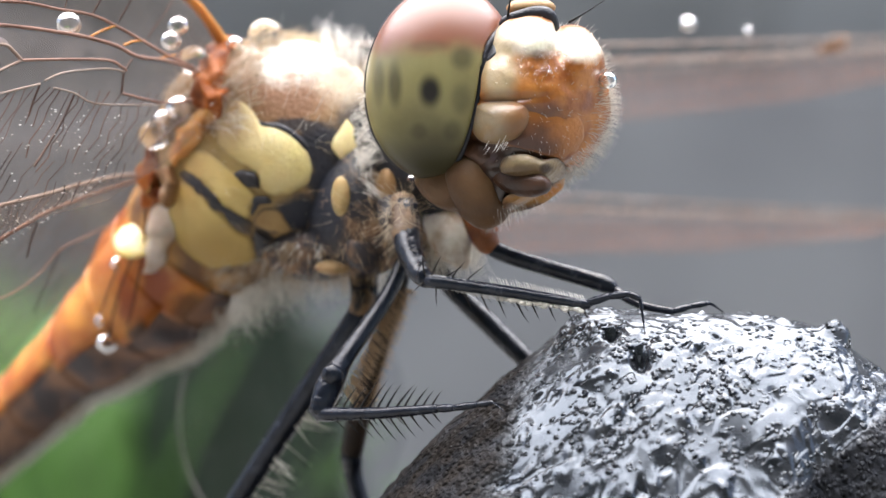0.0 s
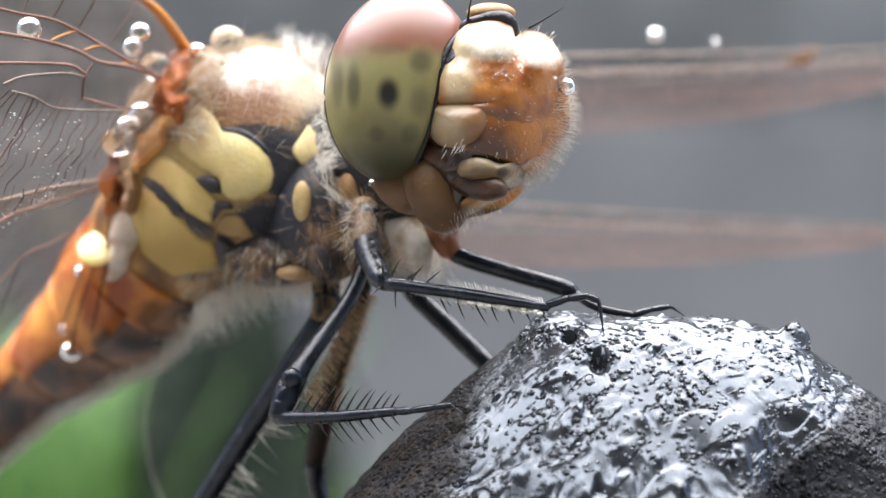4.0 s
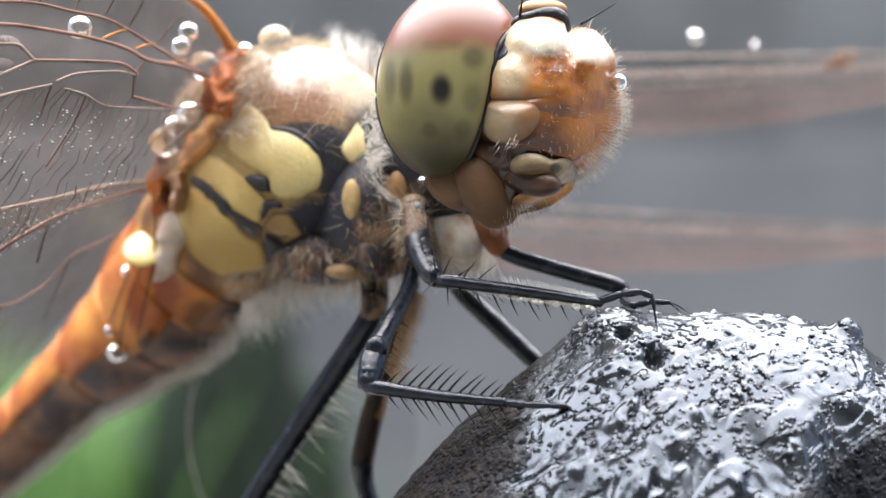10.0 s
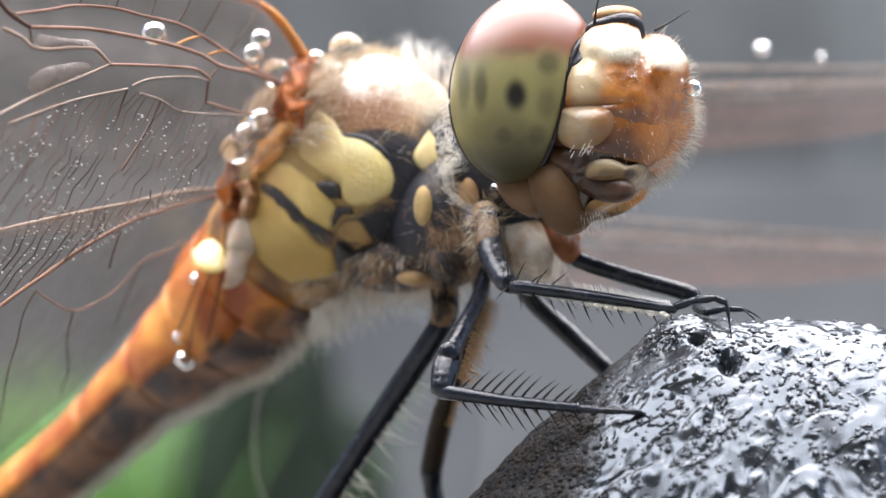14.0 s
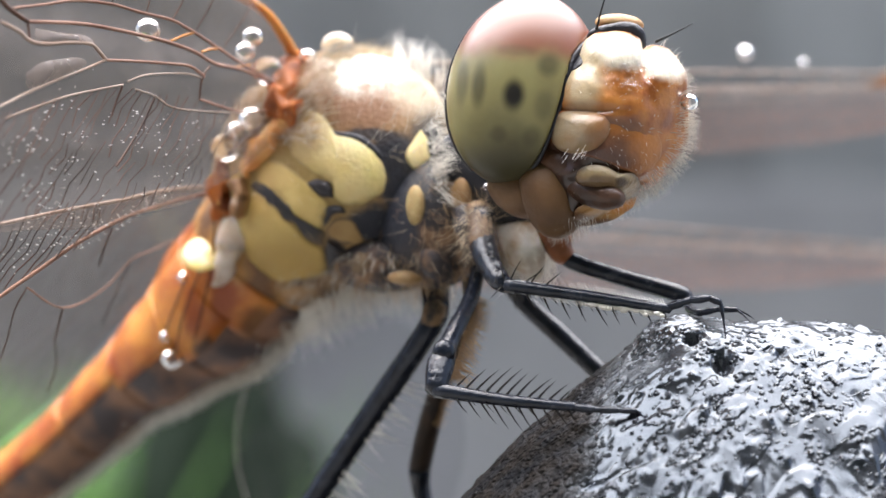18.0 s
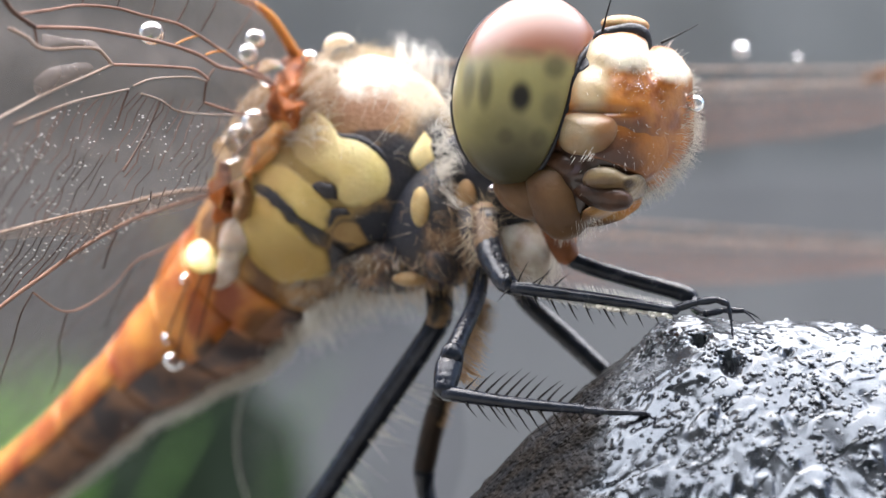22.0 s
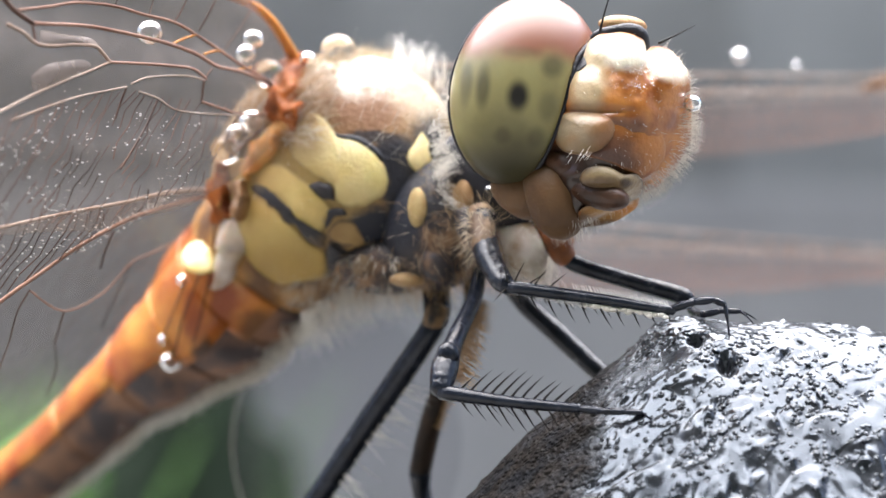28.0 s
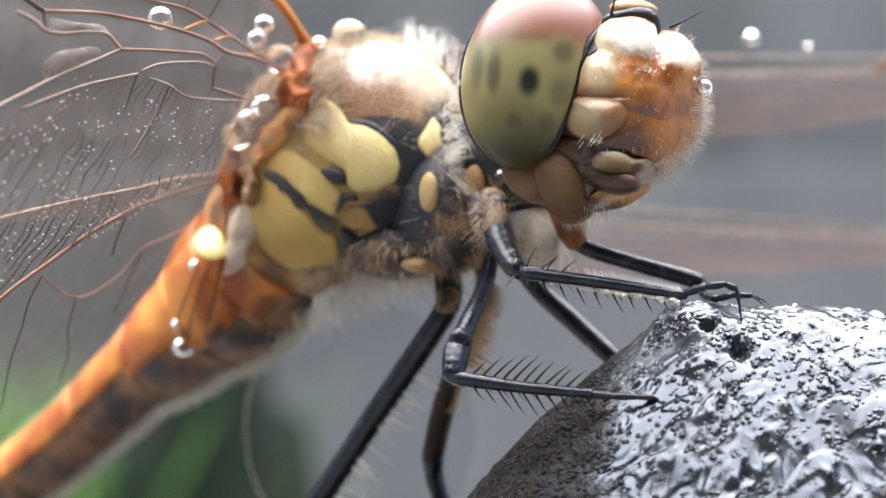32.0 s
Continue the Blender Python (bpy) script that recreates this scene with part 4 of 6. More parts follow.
def mat_eye():
    """Olive and reddish above, with dark spots; darker and less glossy towards the bottom."""
    m = mat("compound_eye", (0.27, 0.24, 0.10), (0.20, 0.175, 0.075), 0.9, 0.34, 0.44, 0.05, 40, sss=0.1, coat=0.65, spec=0.32)
    n, l = m.node_tree.nodes, m.node_tree.links
    b = n["Principled BSDF"]
    b.inputs["Coat Roughness"].default_value = 0.34
    mp = n["Mapping"]
    base = b.inputs["Base Color"].links[0].from_socket
    sep = n.new("ShaderNodeSeparateXYZ")
    l.new(mp.outputs[0], sep.inputs[0])
    wob = n.new("ShaderNodeTexNoise")
    wob.inputs["Scale"].default_value = 1.2
    l.new(mp.outputs[0], wob.inputs["Vector"])
    add = n.new("ShaderNodeMath")
    add.operation = "MULTIPLY_ADD"
    l.new(wob.outputs[0], add.inputs[0])
    add.inputs[1].default_value = 0.6
    l.new(sep.outputs[2], add.inputs[2])
    ramp = n.new("ShaderNodeMapRange")
    ramp.interpolation_type = "SMOOTHSTEP"
    ramp.inputs[1].default_value, ramp.inputs[2].default_value = 1.15, 1.75
    l.new(add.outputs[0], ramp.inputs[0])
    wet = n.new("ShaderNodeMapRange")
    wet.interpolation_type = "SMOOTHSTEP"
    wet.inputs[1].default_value, wet.inputs[2].default_value = -0.2, 1.3
    wet.inputs[3].default_value, wet.inputs[4].default_value = 0.08, 1.0
    l.new(add.outputs[0], wet.inputs[0])
    l.new(wet.outputs[0], b.inputs["Coat Weight"])
    top = n.new("ShaderNodeMix")
    top.data_type = "RGBA"
    top.inputs[7].default_value = (0.20, 0.07, 0.035, 1)
    l.new(ramp.outputs[0], top.inputs[0])
    l.new(base, top.inputs[6])
    last = top.outputs[2]
    for (x, z), (rx, rz), k in EYE_SPOTS:
        sub = n.new("ShaderNodeVectorMath")
        sub.operation = "SUBTRACT"
        sub.inputs[1].default_value = (x, 0, z)
        l.new(mp.outputs[0], sub.inputs[0])
        mul = n.new("ShaderNodeVectorMath")
        mul.operation = "MULTIPLY"
        mul.inputs[1].default_value = (1 / rx, 0, 1 / rz)
        l.new(sub.outputs[0], mul.inputs[0])
        ln = n.new("ShaderNodeVectorMath")
        ln.operation = "LENGTH"
        l.new(mul.outputs[0], ln.inputs[0])
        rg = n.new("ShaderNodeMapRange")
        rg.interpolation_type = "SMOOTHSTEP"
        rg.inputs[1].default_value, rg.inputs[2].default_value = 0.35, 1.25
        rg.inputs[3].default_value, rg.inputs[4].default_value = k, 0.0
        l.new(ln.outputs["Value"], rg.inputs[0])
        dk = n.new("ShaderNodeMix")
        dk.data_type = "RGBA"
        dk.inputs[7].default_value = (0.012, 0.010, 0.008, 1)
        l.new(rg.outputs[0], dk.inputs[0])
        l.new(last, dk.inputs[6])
        last = dk.outputs[2]
    l.new(last, b.inputs["Base Color"])
    return m


M_EYE = mat_eye()
E_TILT = radians(8)
EYE_AX = (V((math.cos(E_TILT), 0, -math.sin(E_TILT))), V((0, 1, 0)), V((math.sin(E_TILT), 0, math.cos(E_TILT))))
E_C, E_R = V((0.05, -0.6, 3.53)), (1.61, 1.35, 2.09)


def eye_warp(q):
    """The eye ends in a sharp edge along the face and falls away behind it."""
    e = q.x - rim_x(q.z)
    if e > 0 and q.y < 0.3:
        q = V((q.x - 0.5 * e, min(0.4, q.y + 5.0 * e), q.z))
    return q


def on_eye(x, z):
    return front_of(E_C, EYE_AX, E_R, 2.0, x, z)


part("eye_rim", Shape().tube([(rim_x(z) + 0.04, on_eye(rim_x(z) - 0.03, z) + 0.10, z) for z in (1.72, 1.95, 2.3, 2.7, 3.1, 3.5, 3.9, 4.2, 4.45, 4.7)],
                             [0.04, 0.055, 0.045, 0.04, 0.05, 0.06, 0.07, 0.075, 0.07, 0.06], 8), M_BLACK, HEAD, "black rim between eye and face")
part("eye_mark", plate(((0.93, 4.22), (1.04, 4.37), (1.23, 4.40), (1.20, 4.10), (1.08, 3.93), (0.95, 3.92)), lambda x, z: on_face(x, z) - 0.14, 0.06, 6, 4, 0.3), M_BLACK, HEAD, "black glossy mark beside the eye")
part("eye_rim", Shape().tube([E_C + V((0.0, 0.25, 0)) + EYE_AX[0] * (1.60 * math.cos(w)) + EYE_AX[2] * (2.06 * math.sin(w)) for w in [radians(95 + 10 * i) for i in range(16)]], [0.06] * 16, 8, 2), M_BLACK, HEAD, "black rim behind the eye")
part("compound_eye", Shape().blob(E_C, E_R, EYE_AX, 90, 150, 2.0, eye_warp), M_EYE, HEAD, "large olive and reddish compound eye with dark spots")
part("compound_eye", Shape().blob(E_C - SIDE * 2.75 - UP * 0.3, (1.4, 1.3, 1.75), (FWD, SIDE, UP), 32, 44), M_EYE, HEAD, "large olive and reddish compound eye, half hidden")
sh = Shape()
sh.tube([(1.30, -1.25, 4.70), (1.42, -1.3, 4.78), (1.62, -1.35, 4.84), (2.03, -1.38, 4.93), (2.30, -1.35, 4.86), (2.46, -1.3, 4.58)], [0.06, 0.11, 0.13, 0.15, 0.16, 0.09], 12)
part("brow_band", sh, M_BLACK, HEAD, "black band across the brow")
sh = Shape().blob((1.95, -1.05, 5.06), (0.52, 0.36, 0.21), None, 16, 24)
part("crown_bump", sh, M_TAN, HEAD, "small orange bump on the crown")
for a, b, c in (((1.45, -1.4, 4.85), (1.5, -1.5, 5.2), (1.62, -1.6, 5.8)), ((2.75, -1.0, 4.75), (3.1, -1.0, 4.95), (3.5, -1.0, 5.2))):
    part("antenna", Shape().tube([a, b, c], [0.035, 0.02, 0.008], 6), M_SPINE, HEAD)

# abdomen: each ring an arched back plate over a belly plate
SPINE_LINE = [(-5.7, 6.0, 0.1), (-6.8, 6.8, -1.05), (-8.1, 7.6, -2.2), (-9.65, 8.8, -3.45), (-11.45, 10.1, -5.05), (-13.55, 11.7, -6.7), (-16.0, 13.4, -8.6),
              (-18.66, 15.2, -10.6), (-21.44, 17.0, -12.4)]
A_PTS, A_RAD = spline(SPINE_LINE, [2.0, 1.94, 1.46, 1.1, 0.98, 0.95, 0.92, 0.85, 0.5], 12)
M_ABDOMEN = mat("orange_abdomen", (0.34, 0.065, 0.008), (0.64, 0.25, 0.04), 0.9, 0.35, 0.5, 0.35, 9, sss=0.2)
M_BELLY = mat("dark_belly", (0.045, 0.03, 0.03), (0.24, 0.12, 0.065), 0.9, 0.45, 0.6, 0.3, 10, lo=0.42, hi=0.62)


def arc_ring(i0, i1, a0, a1, lift, n=22):
    sh = Shape()
    pts = []
    ids = list(range(i0, i1 + 1))
    for r in (0, 1):
        for i in (ids if r == 0 else reversed(ids)):
            t = (A_PTS[min(i + 1, len(A_PTS) - 1)] - A_PTS[max(i - 1, 0)]).normalized()
            s = t.cross(UP).normalized()
            u = s.cross(t)
            e = (i - i0) / max(1, i1 - i0)
            g = A_RAD[i] + lift + 0.018 * (1 - e) - (0.12 if r else 0)
            for k in range(n):
                w = radians(a0 + (a1 - a0) * k / (n - 1))
                pts.append(A_PTS[i] + (s * math.cos(w) + u * math.sin(w)) * g)
    m = len(ids)
    sh.grid(pts, 2 * m, n, wrap=False)
    for k in range(n - 1):
        sh.f.append((k, (2 * m - 1) * n + k, (2 * m - 1) * n + k + 1, k + 1))
    for j in range(m - 1):
        sh.f.append((j * n, (j + 1) * n, (2 * m - 2 - j) * n, (2 * m - 1 - j) * n))
        sh.f.append((j * n + n - 1, (2 * m - 1 - j) * n + n - 1, (2 * m - 2 - j) * n + n - 1, (j + 1) * n + n - 1))
    return sh


pigment(M_ABDOMEN, ((-1.7, -3.7, 0.6, 0.5, (0.05, 0.025, 0.015), 0.7), (-3.1, -4.25, 0.28, 0.4, (0.03, 0.016, 0.012), 0.9), (-2.6, -2.9, 0.3, 0.9, (0.26, 0.05, 0.008), 0.8), (-4.4, -5.0, 0.6, 0.3, (0.06, 0.025, 0.02), 0.8),
                    (-2.2, -1.8, 0.35, 0.8, (0.50, 0.36, 0.14), 0.7), (-3.4, -3.4, 0.22, 0.5, (0.30, 0.06, 0.01), 0.8), (-6.6, -6.3, 0.5, 0.3, (0.07, 0.03, 0.025), 0.7)), 0.5, 0.5)
cuts = [0, 8, 19, 31, 43, 55, 66, 76, 84, 91, 96]
for a, b in zip(cuts, cuts[1:]):
    low = 24 if a < 8 else 6 if a < 19 else -12 if a < 31 else -26
    part("abdomen_ring", arc_ring(a, min(96, b + 1), -34 - low, 214 + low, 0.0), M_ABDOMEN, fly, "orange abdomen ring")
    part("belly_ring", arc_ring(a, min(96, b + 1), 208 + low, 332 - low, -0.04), M_BELLY, fly, "dark brown belly plate")


# wings
def lerp_table(tab, s):
    for (a, x), (b, y) in zip(tab, tab[1:]):
        if s <= b:
            return x + (y - x) * (s - a) / (b - a)
    return tab[-1][1]


FORE = ((0, 2.0), (0.04, 3.5), (0.1, 5.0), (0.2, 6.3), (0.35, 7.0), (0.55, 7.0), (0.75, 6.2), (0.9, 4.4), (0.97, 2.3), (1, 0.5))
HIND = ((0, 0.9), (0.03, 3.2), (0.08, 5.8), (0.16, 7.6), (0.3, 8.2), (0.5, 7.8), (0.75, 6.4), (0.9, 4.4), (0.97, 2.2), (1, 0.5))


# the near wings' own veins: thickness (mm) and the line, as fractions of span and chord
FORE_MAIN = (
    (0.034, ((0.005, 0.36), (0.038, 0.365), (0.068, 0.355), (0.098, 0.305), (0.134, 0.245), (0.166, 0.190), (0.206, 0.195), (0.240, 0.200), (0.282, 0.220), (0.312, 0.250), (0.346, 0.275))),
    (0.042, ((0.005, 0.38), (0.028, 0.395), (0.068, 0.385), (0.104, 0.375), (0.132, 0.330), (0.166, 0.280), (0.200, 0.275), (0.232, 0.285), (0.270, 0.295), (0.328, 0.315))),
    (0.034, ((0.234, 0.405), (0.196, 0.380), (0.164, 0.375), (0.136, 0.395), (0.120, 0.425), (0.114, 0.440))),
    (0.030, ((0.005, 0.66), (0.020, 0.640), (0.054, 0.615), (0.082, 0.575), (0.110, 0.535))),
)
FORE_PALE = (
    (0.040, ((0.356, 0.325), (0.336, 0.350), (0.322, 0.380), (0.304, 0.385), (0.280, 0.370), (0.256, 0.360), (0.246, 0.375), (0.234, 0.405))),
    (0.030, ((0.234, 0.405), (0.254, 0.450), (0.280, 0.500), (0.304, 0.545), (0.328, 0.590), (0.38, 0.68))),
    (0.024, ((0.202, 0.460), (0.186, 0.430), (0.160, 0.420), (0.134, 0.430), (0.116, 0.445))),
    (0.022, ((0.056, 0.620), (0.108, 0.585), (0.140, 0.565), (0.164, 0.510), (0.190, 0.485))),
    (0.026, ((0.206, 0.475), (0.228, 0.505), (0.256, 0.540), (0.280, 0.575), (0.32, 0.63))),
)
FORE_CROSS = (
    (0.05, ((0.328, 0.315), (0.346, 0.285), (0.358, 0.260), (0.38, 0.2))), (0.03, ((0.328, 0.320), (0.322, 0.380))), (0.026, ((0.110, 0.390), (0.116, 0.445), (0.110, 0.535))),
    (0.022, ((0.160, 0.0), (0.162, 0.105), (0.166, 0.190))), (0.022, ((0.122, 0.0), (0.126, 0.105), (0.132, 0.230))), (0.02, ((0.075, 0.05), (0.080, 0.130), (0.094, 0.285))), (0.02, ((0.198, 0.0), (0.198, 0.190))),
    (0.02, ((0.24, 0.0), (0.24, 0.2))), (0.02, ((0.285, 0.0), (0.28, 0.22))), (0.026, ((0.164, 0.515), (0.168, 0.605), (0.178, 0.690), (0.188, 0.780))), (0.024, ((0.206, 0.480), (0.206, 0.535), (0.206, 0.590))),
    (0.02, ((0.024, 0.740), (0.042, 0.775), (0.060, 0.845))),
)
FORE_AMBER = ((0.028, ((0.160, 0.280), (0.148, 0.262), (0.134, 0.245))), (0.028, ((0.122, 0.330), (0.11, 0.31), (0.098, 0.300))), (0.026, ((0.078, 0.380), (0.058, 0.340))))
HIND_MAIN = (
    (0.045, ((0.01, 0.1), (0.036, 0.060), (0.076, 0.055), (0.120, 0.060), (0.160, 0.065), (0.212, 0.125), (0.238, 0.195), (0.286, 0.280), (0.33, 0.38))),
    (0.022, ((0.036, 0.415), (0.066, 0.340), (0.094, 0.320), (0.120, 0.395), (0.172, 0.380), (0.244, 0.265))),
)
HIND_CROSS = (
    (0.02, ((0.172, 0.380), (0.162, 0.450), (0.142, 0.570))), (0.024, ((0.168, 0.095), (0.154, 0.185), (0.142, 0.270))), (0.018, ((0.244, 0.265), (0.248, 0.330), (0.236, 0.435))),
    (0.016, ((0.094, 0.320), (0.086, 0.500), (0.078, 0.670))), (0.016, ((0.142, 0.570), (0.12, 0.72), (0.10, 0.92))), (0.016, ((0.236, 0.435), (0.21, 0.6), (0.18, 0.8))),
)


def build_wing(name, label, root, span, chord, table, length, seed, lift=1.0, droop=0.0, bulge=0.45, edge=0.075, own=None):
    """Clear film over a fan of main veins, tied by cross veins into cells."""
    rnd = random.Random(seed)
    span = V(span).normalized()
    chord = V(chord)
    chord = (chord - span * chord.dot(span)).normalized()
    nrm = span.cross(chord).normalized() * lift
    root = V(root)
    # chord fraction of each main vein near the root and at the tip
    fan = ((0.0, 0.0), (0.22, 0.055), (0.32, 0.10), (0.42, 0.20), (0.52, 0.36), (0.64, 0.52), (0.76, 0.68), (0.88, 0.86), (1.0, 1.0))

    def at(s, q):
        w = lerp_table(table, s)
        bow = bulge * math.sin(math.pi * s / 0.17) if s < 0.17 else 0.0
        wave = 0.08 * math.sin(q * 19) * min(1, s * 8) * (1 - 0.6 * q)
        sag = -0.4 * q * q * min(1, s * 4) - 0.4 * s * s
        return root + span * (length * s) + chord * (w * q - bow * (1 - q)) + nrm * (wave + sag) - UP * (droop * length * s * s)

    def frac(k, s):
        a, b = fan[k]
        e = min(1.0, s / 0.9)
        return a + (b - a) * e
    base = thing(name, root, label, "")
    base.parent = fly
    base.location = (root - PIVOT[fly]) * MM
    for key in ("category",):
        if key in base:
            del base[key]
    film = Shape()
    ns, nq = 60, 40
    film.grid([at((i / ns) ** 1.3, j / nq) for i in range(ns + 1) for j in range(nq + 1)], ns + 1, nq + 1, wrap=False)
    part("film", film, M_FILM if lift > 0 else M_FILM_FAR, base, "clear wing film")
    veins = Shape()
    cross = Shape()
    costa = Shape()
    steps = [(i / 70) ** 1.25 for i in range(71)]
    for k in range(1 if own else len(fan)):
        pts = [at(s, frac(k, s)) for s in steps]
        r0 = (0.8 if edge > 0.06 else 0.7) * (edge / 0.75, 0.05, 0.06, 0.045, 0.022, 0.02, 0.02, 0.02, 0.02)[k]
        rad = [r0 * (1.25 - 0.75 * s) for s in steps]
        if edge > 0.06:
            # the stout edge leaves the hinge steeply, then bends back
            for i, s in enumerate(steps):
                e = max(0.0, s - 0.04) / 0.05
                pts[i] = pts[i] + V((-0.62, 0, -0.78)) * (0.22 * (e ** 1.4 if e < 1 else 1 + 0.7 * (1 - math.exp(2 - 2 * e))))
            rad = [r * max(0.7, 1.1 - 4 * s) for r, s in zip(rad, steps)]
        (costa if k == 0 else veins if k < 4 else cross).tube(pts, rad, 6, 1, False)
    # finer veins halve the wide fields; cross veins, staggered from row to row, close the cells
    lines = []
    for k in range(0 if own else len(fan)):
        lines.append((k, 0.0))
        if 3 <= k < len(fan) - 1:
            lines.append((k, 0.5))

    def line(m, s):
        k, h = lines[m]
        return frac(k, s) if h == 0 else (frac(k, s) + frac(k + 1, s)) / 2
    for m, (k, h) in enumerate(lines):
        if h:
            pts = [at(s, line(m, s)) + chord * (0.02 * math.sin(s * length * 7 + k)) for s in steps if s > 0.12 + 0.015 * k]
            cross.tube(pts, [0.017] * len(pts), 4, 1, False)
    for m in range(len(lines) - 1):
        fine = lines[m][0] >= 3
        s = 0.03 + 0.006 * m
        while s < 0.985:
            w = lerp_table(table, s) * (line(m + 1, s) - line(m, s))
            if w > 0.16:
                s2 = min(0.99, max(0.01, s + (0.012 if fine else 0.006) + rnd.uniform(-0.004, 0.004)))
                p, q = at(s, line(m, s)), at(s2, line(m + 1, s2))
                (cross if fine else veins).tube([p, (p + q) / 2 + span * rnd.uniform(-0.06, 0.06), q], [0.017, 0.013, 0.017] if fine else [0.03, 0.022, 0.028], 4, 2, False)
            s += (rnd.uniform(0.42, 0.7) if fine else rnd.uniform(0.8, 1.3)) / length
    if own:
        main, pale, dark, amber, rows, first, last, slope = own
        for sh, table_of in ((veins, main), (cross, dark)):
            for r, run in table_of:
                sh.tube([at(a, b) for a, b in run], [r] * len(run), 6, 5, False)
        for tag, table_of, m in (("pale_vein", pale, M_EDGE), ("amber_vein", amber, M_COSTA)):
            for r, run in table_of:
                part(tag, Shape().tube([at(a, b) for a, b in run], [r] * len(run), 6, 5), m, base, tag.replace("_", " "))
        # rows of thin slanting veins, broken where the film is too wet to show them
        for i in range(rows):
            a = first + (last - first) * i / rows + rnd.uniform(-0.004, 0.004)
            q0, q1 = (0.6 - 0.6 * a if a < 0.2 else 0.48 + 1.05 * (a - 0.2), 0.97) if table is FORE else (-0.0, min(0.9, 0.03 + 1.3 * max(0, a - 0.1)))
            q, tip = q0, rnd.uniform(0.1, 0.3)
            while q < q1 and q1 - q0 > 0.03:
                e = min(q1, q + tip)
                n = max(3, int((e - q) * 24))
                run = [at(a + slope * (x - q0) + 0.003 * math.sin(x * 60 + i), x) for x in (q + (e - q) * j / (n - 1) for j in range(n))]
                cross.tube(run, [rnd.uniform(0.010, 0.019)] * n, 4, 1, False)
                q, tip = e + rnd.uniform(0.0, 0.12), rnd.uniform(0.08, 0.3)
    tagged(part("vein_net", veins, M_VEIN if lift > 0 else M_EDGE, base, "network of brown wing veins"), kind="stuff")
    tagged(part("cross_vein_net", cross, M_CROSS if lift > 0 else M_VEIN, base, "fine cross veins closing small cells"), kind="stuff")
    dew = Shape()
    for i in range(480):
        s, q = rnd.uniform(0.10, 0.45), rnd.uniform(0.44, 0.96)
        if table is HIND:
            s = rnd.uniform(0.1, 0.42)
            q = rnd.uniform(0.0, 0.04 + 1.2 * max(0, s - 0.1))
        if noise.noise(V((s * 14, q * 5, seed))) < -0.1:
            continue
        r = rnd.uniform(0.008, 0.022)
        dew.blob(at(s, q) + nrm * rnd.choice((-0.02, 0.02)), (r * rnd.uniform(1, 1.8), r, r * 0.8), None, 4, 6)
    tagged(part("dew", dew, M_DEW, base, "tiny beads of dew"), kind="stuff")
    part("leading_edge", costa, M_COSTA if edge > 0.06 else M_EDGE, base, "amber leading edge vein" if edge > 0.06 else "beige leading edge vein")
    return base, at


WF, at_wf = build_wing("fore_wing", "clear dewy fore wing with brown veins and an amber edge", (-5.05, 3.75, 4.62), (-0.50, -0.76, 0.40), (-0.16, -0.44, -0.88), FORE, 27, 1, 1.0, 0.6, 0.6, 0.10, (FORE_MAIN, FORE_PALE, FORE_CROSS, FORE_AMBER, 46, 0.06, 0.55, 0.09))
WH, at_wh = build_wing("hind_wing", "clear dewy hind wing with brown veins", (-6.85, 4.85, 1.62), (-0.39, -0.90, -0.09), (-0.30, 0.62, -0.72), HIND, 26, 2, 1.0, 0.12, 0.1, 0.045, (HIND_MAIN, (), HIND_CROSS, (), 26, 0.12, 0.5, 0.06))
for run in (((0.314, 0.485), (0.304, 0.450), (0.284, 0.430), (0.264, 0.415), (0.254, 0.430), (0.268, 0.470), (0.286, 0.510), (0.306, 0.530)), ((0.318, 0.335), (0.288, 0.340), (0.262, 0.335), (0.252, 0.355), (0.278, 0.365), (0.308, 0.380), (0.318, 0.365))):
    sh = Shape()
    mid = (sum(a for a, b in run) / len(run), sum(b for a, b in run) / len(run))
    ring = spline([(a, b, 0) for a, b in run + run[:1]], [0] * (len(run) + 1), 5)[0][:-1]
    sh.grid([at_wf(mid[0] + (g.x - mid[0]) * k / 6, mid[1] + (g.y - mid[1]) * k / 6) + V((0, -0.02 - 0.10 * (1 - (k / 6) ** 2), 0)) for k in range(6, -1, -1) for g in ring], 7, len(ring))
    part("water_film", sh, M_FILM_WET, WF, "pinkish film of water in a wing cell")
WFL, at_wfl = build_wing("fore_wing", "clear far fore wing with brown veins", (-3.65, 5.6, 4.66), (0.85, 0.52, 0.045), (-0.5, 0.75, -0.33), FORE, 27, 3, -1.0, 0.0, 0.3, 0.05)
WHL, at_whl = build_wing("hind_wing", "clear far hind wing with brown veins", (-5.4, 7.5, 1.7), (0.86, 0.47, -0.06), (-0.5, 0.75, -0.25), HIND, 26, 4, -1.0, 0.0, 0.3, 0.04)


# veins of the hind wing's inner edge, close over the abdomen
for line in (((-6.94, 4.1, 1.22), (-6.98, 4.3, 0.0), (-7.2, 4.55, -1.06), (-7.47, 4.9, -2.0)), ((-7.3, 4.4, -0.39), (-7.76, 4.75, -1.6), (-8.0, 5.2, -2.66)), ((-7.62, 4.5, -0.5), (-7.95, 4.8, -1.3), (-8.3, 5.2, -2.1))):
    part("inner_vein", Shape().tube(line, [0.022] * len(line), 6, 5), M_CROSS, WH, "thin dark inner vein")
for s in (0.65, 0.665):
    part("node", Shape().tube([at_wfl(s, 0.0), at_wfl(s + 0.006, 0.05), at_wfl(s, 0.11)], [0.11, 0.08, 0.10], 8, 3), M_BROWN, WFL, "brown node of the leading edge")
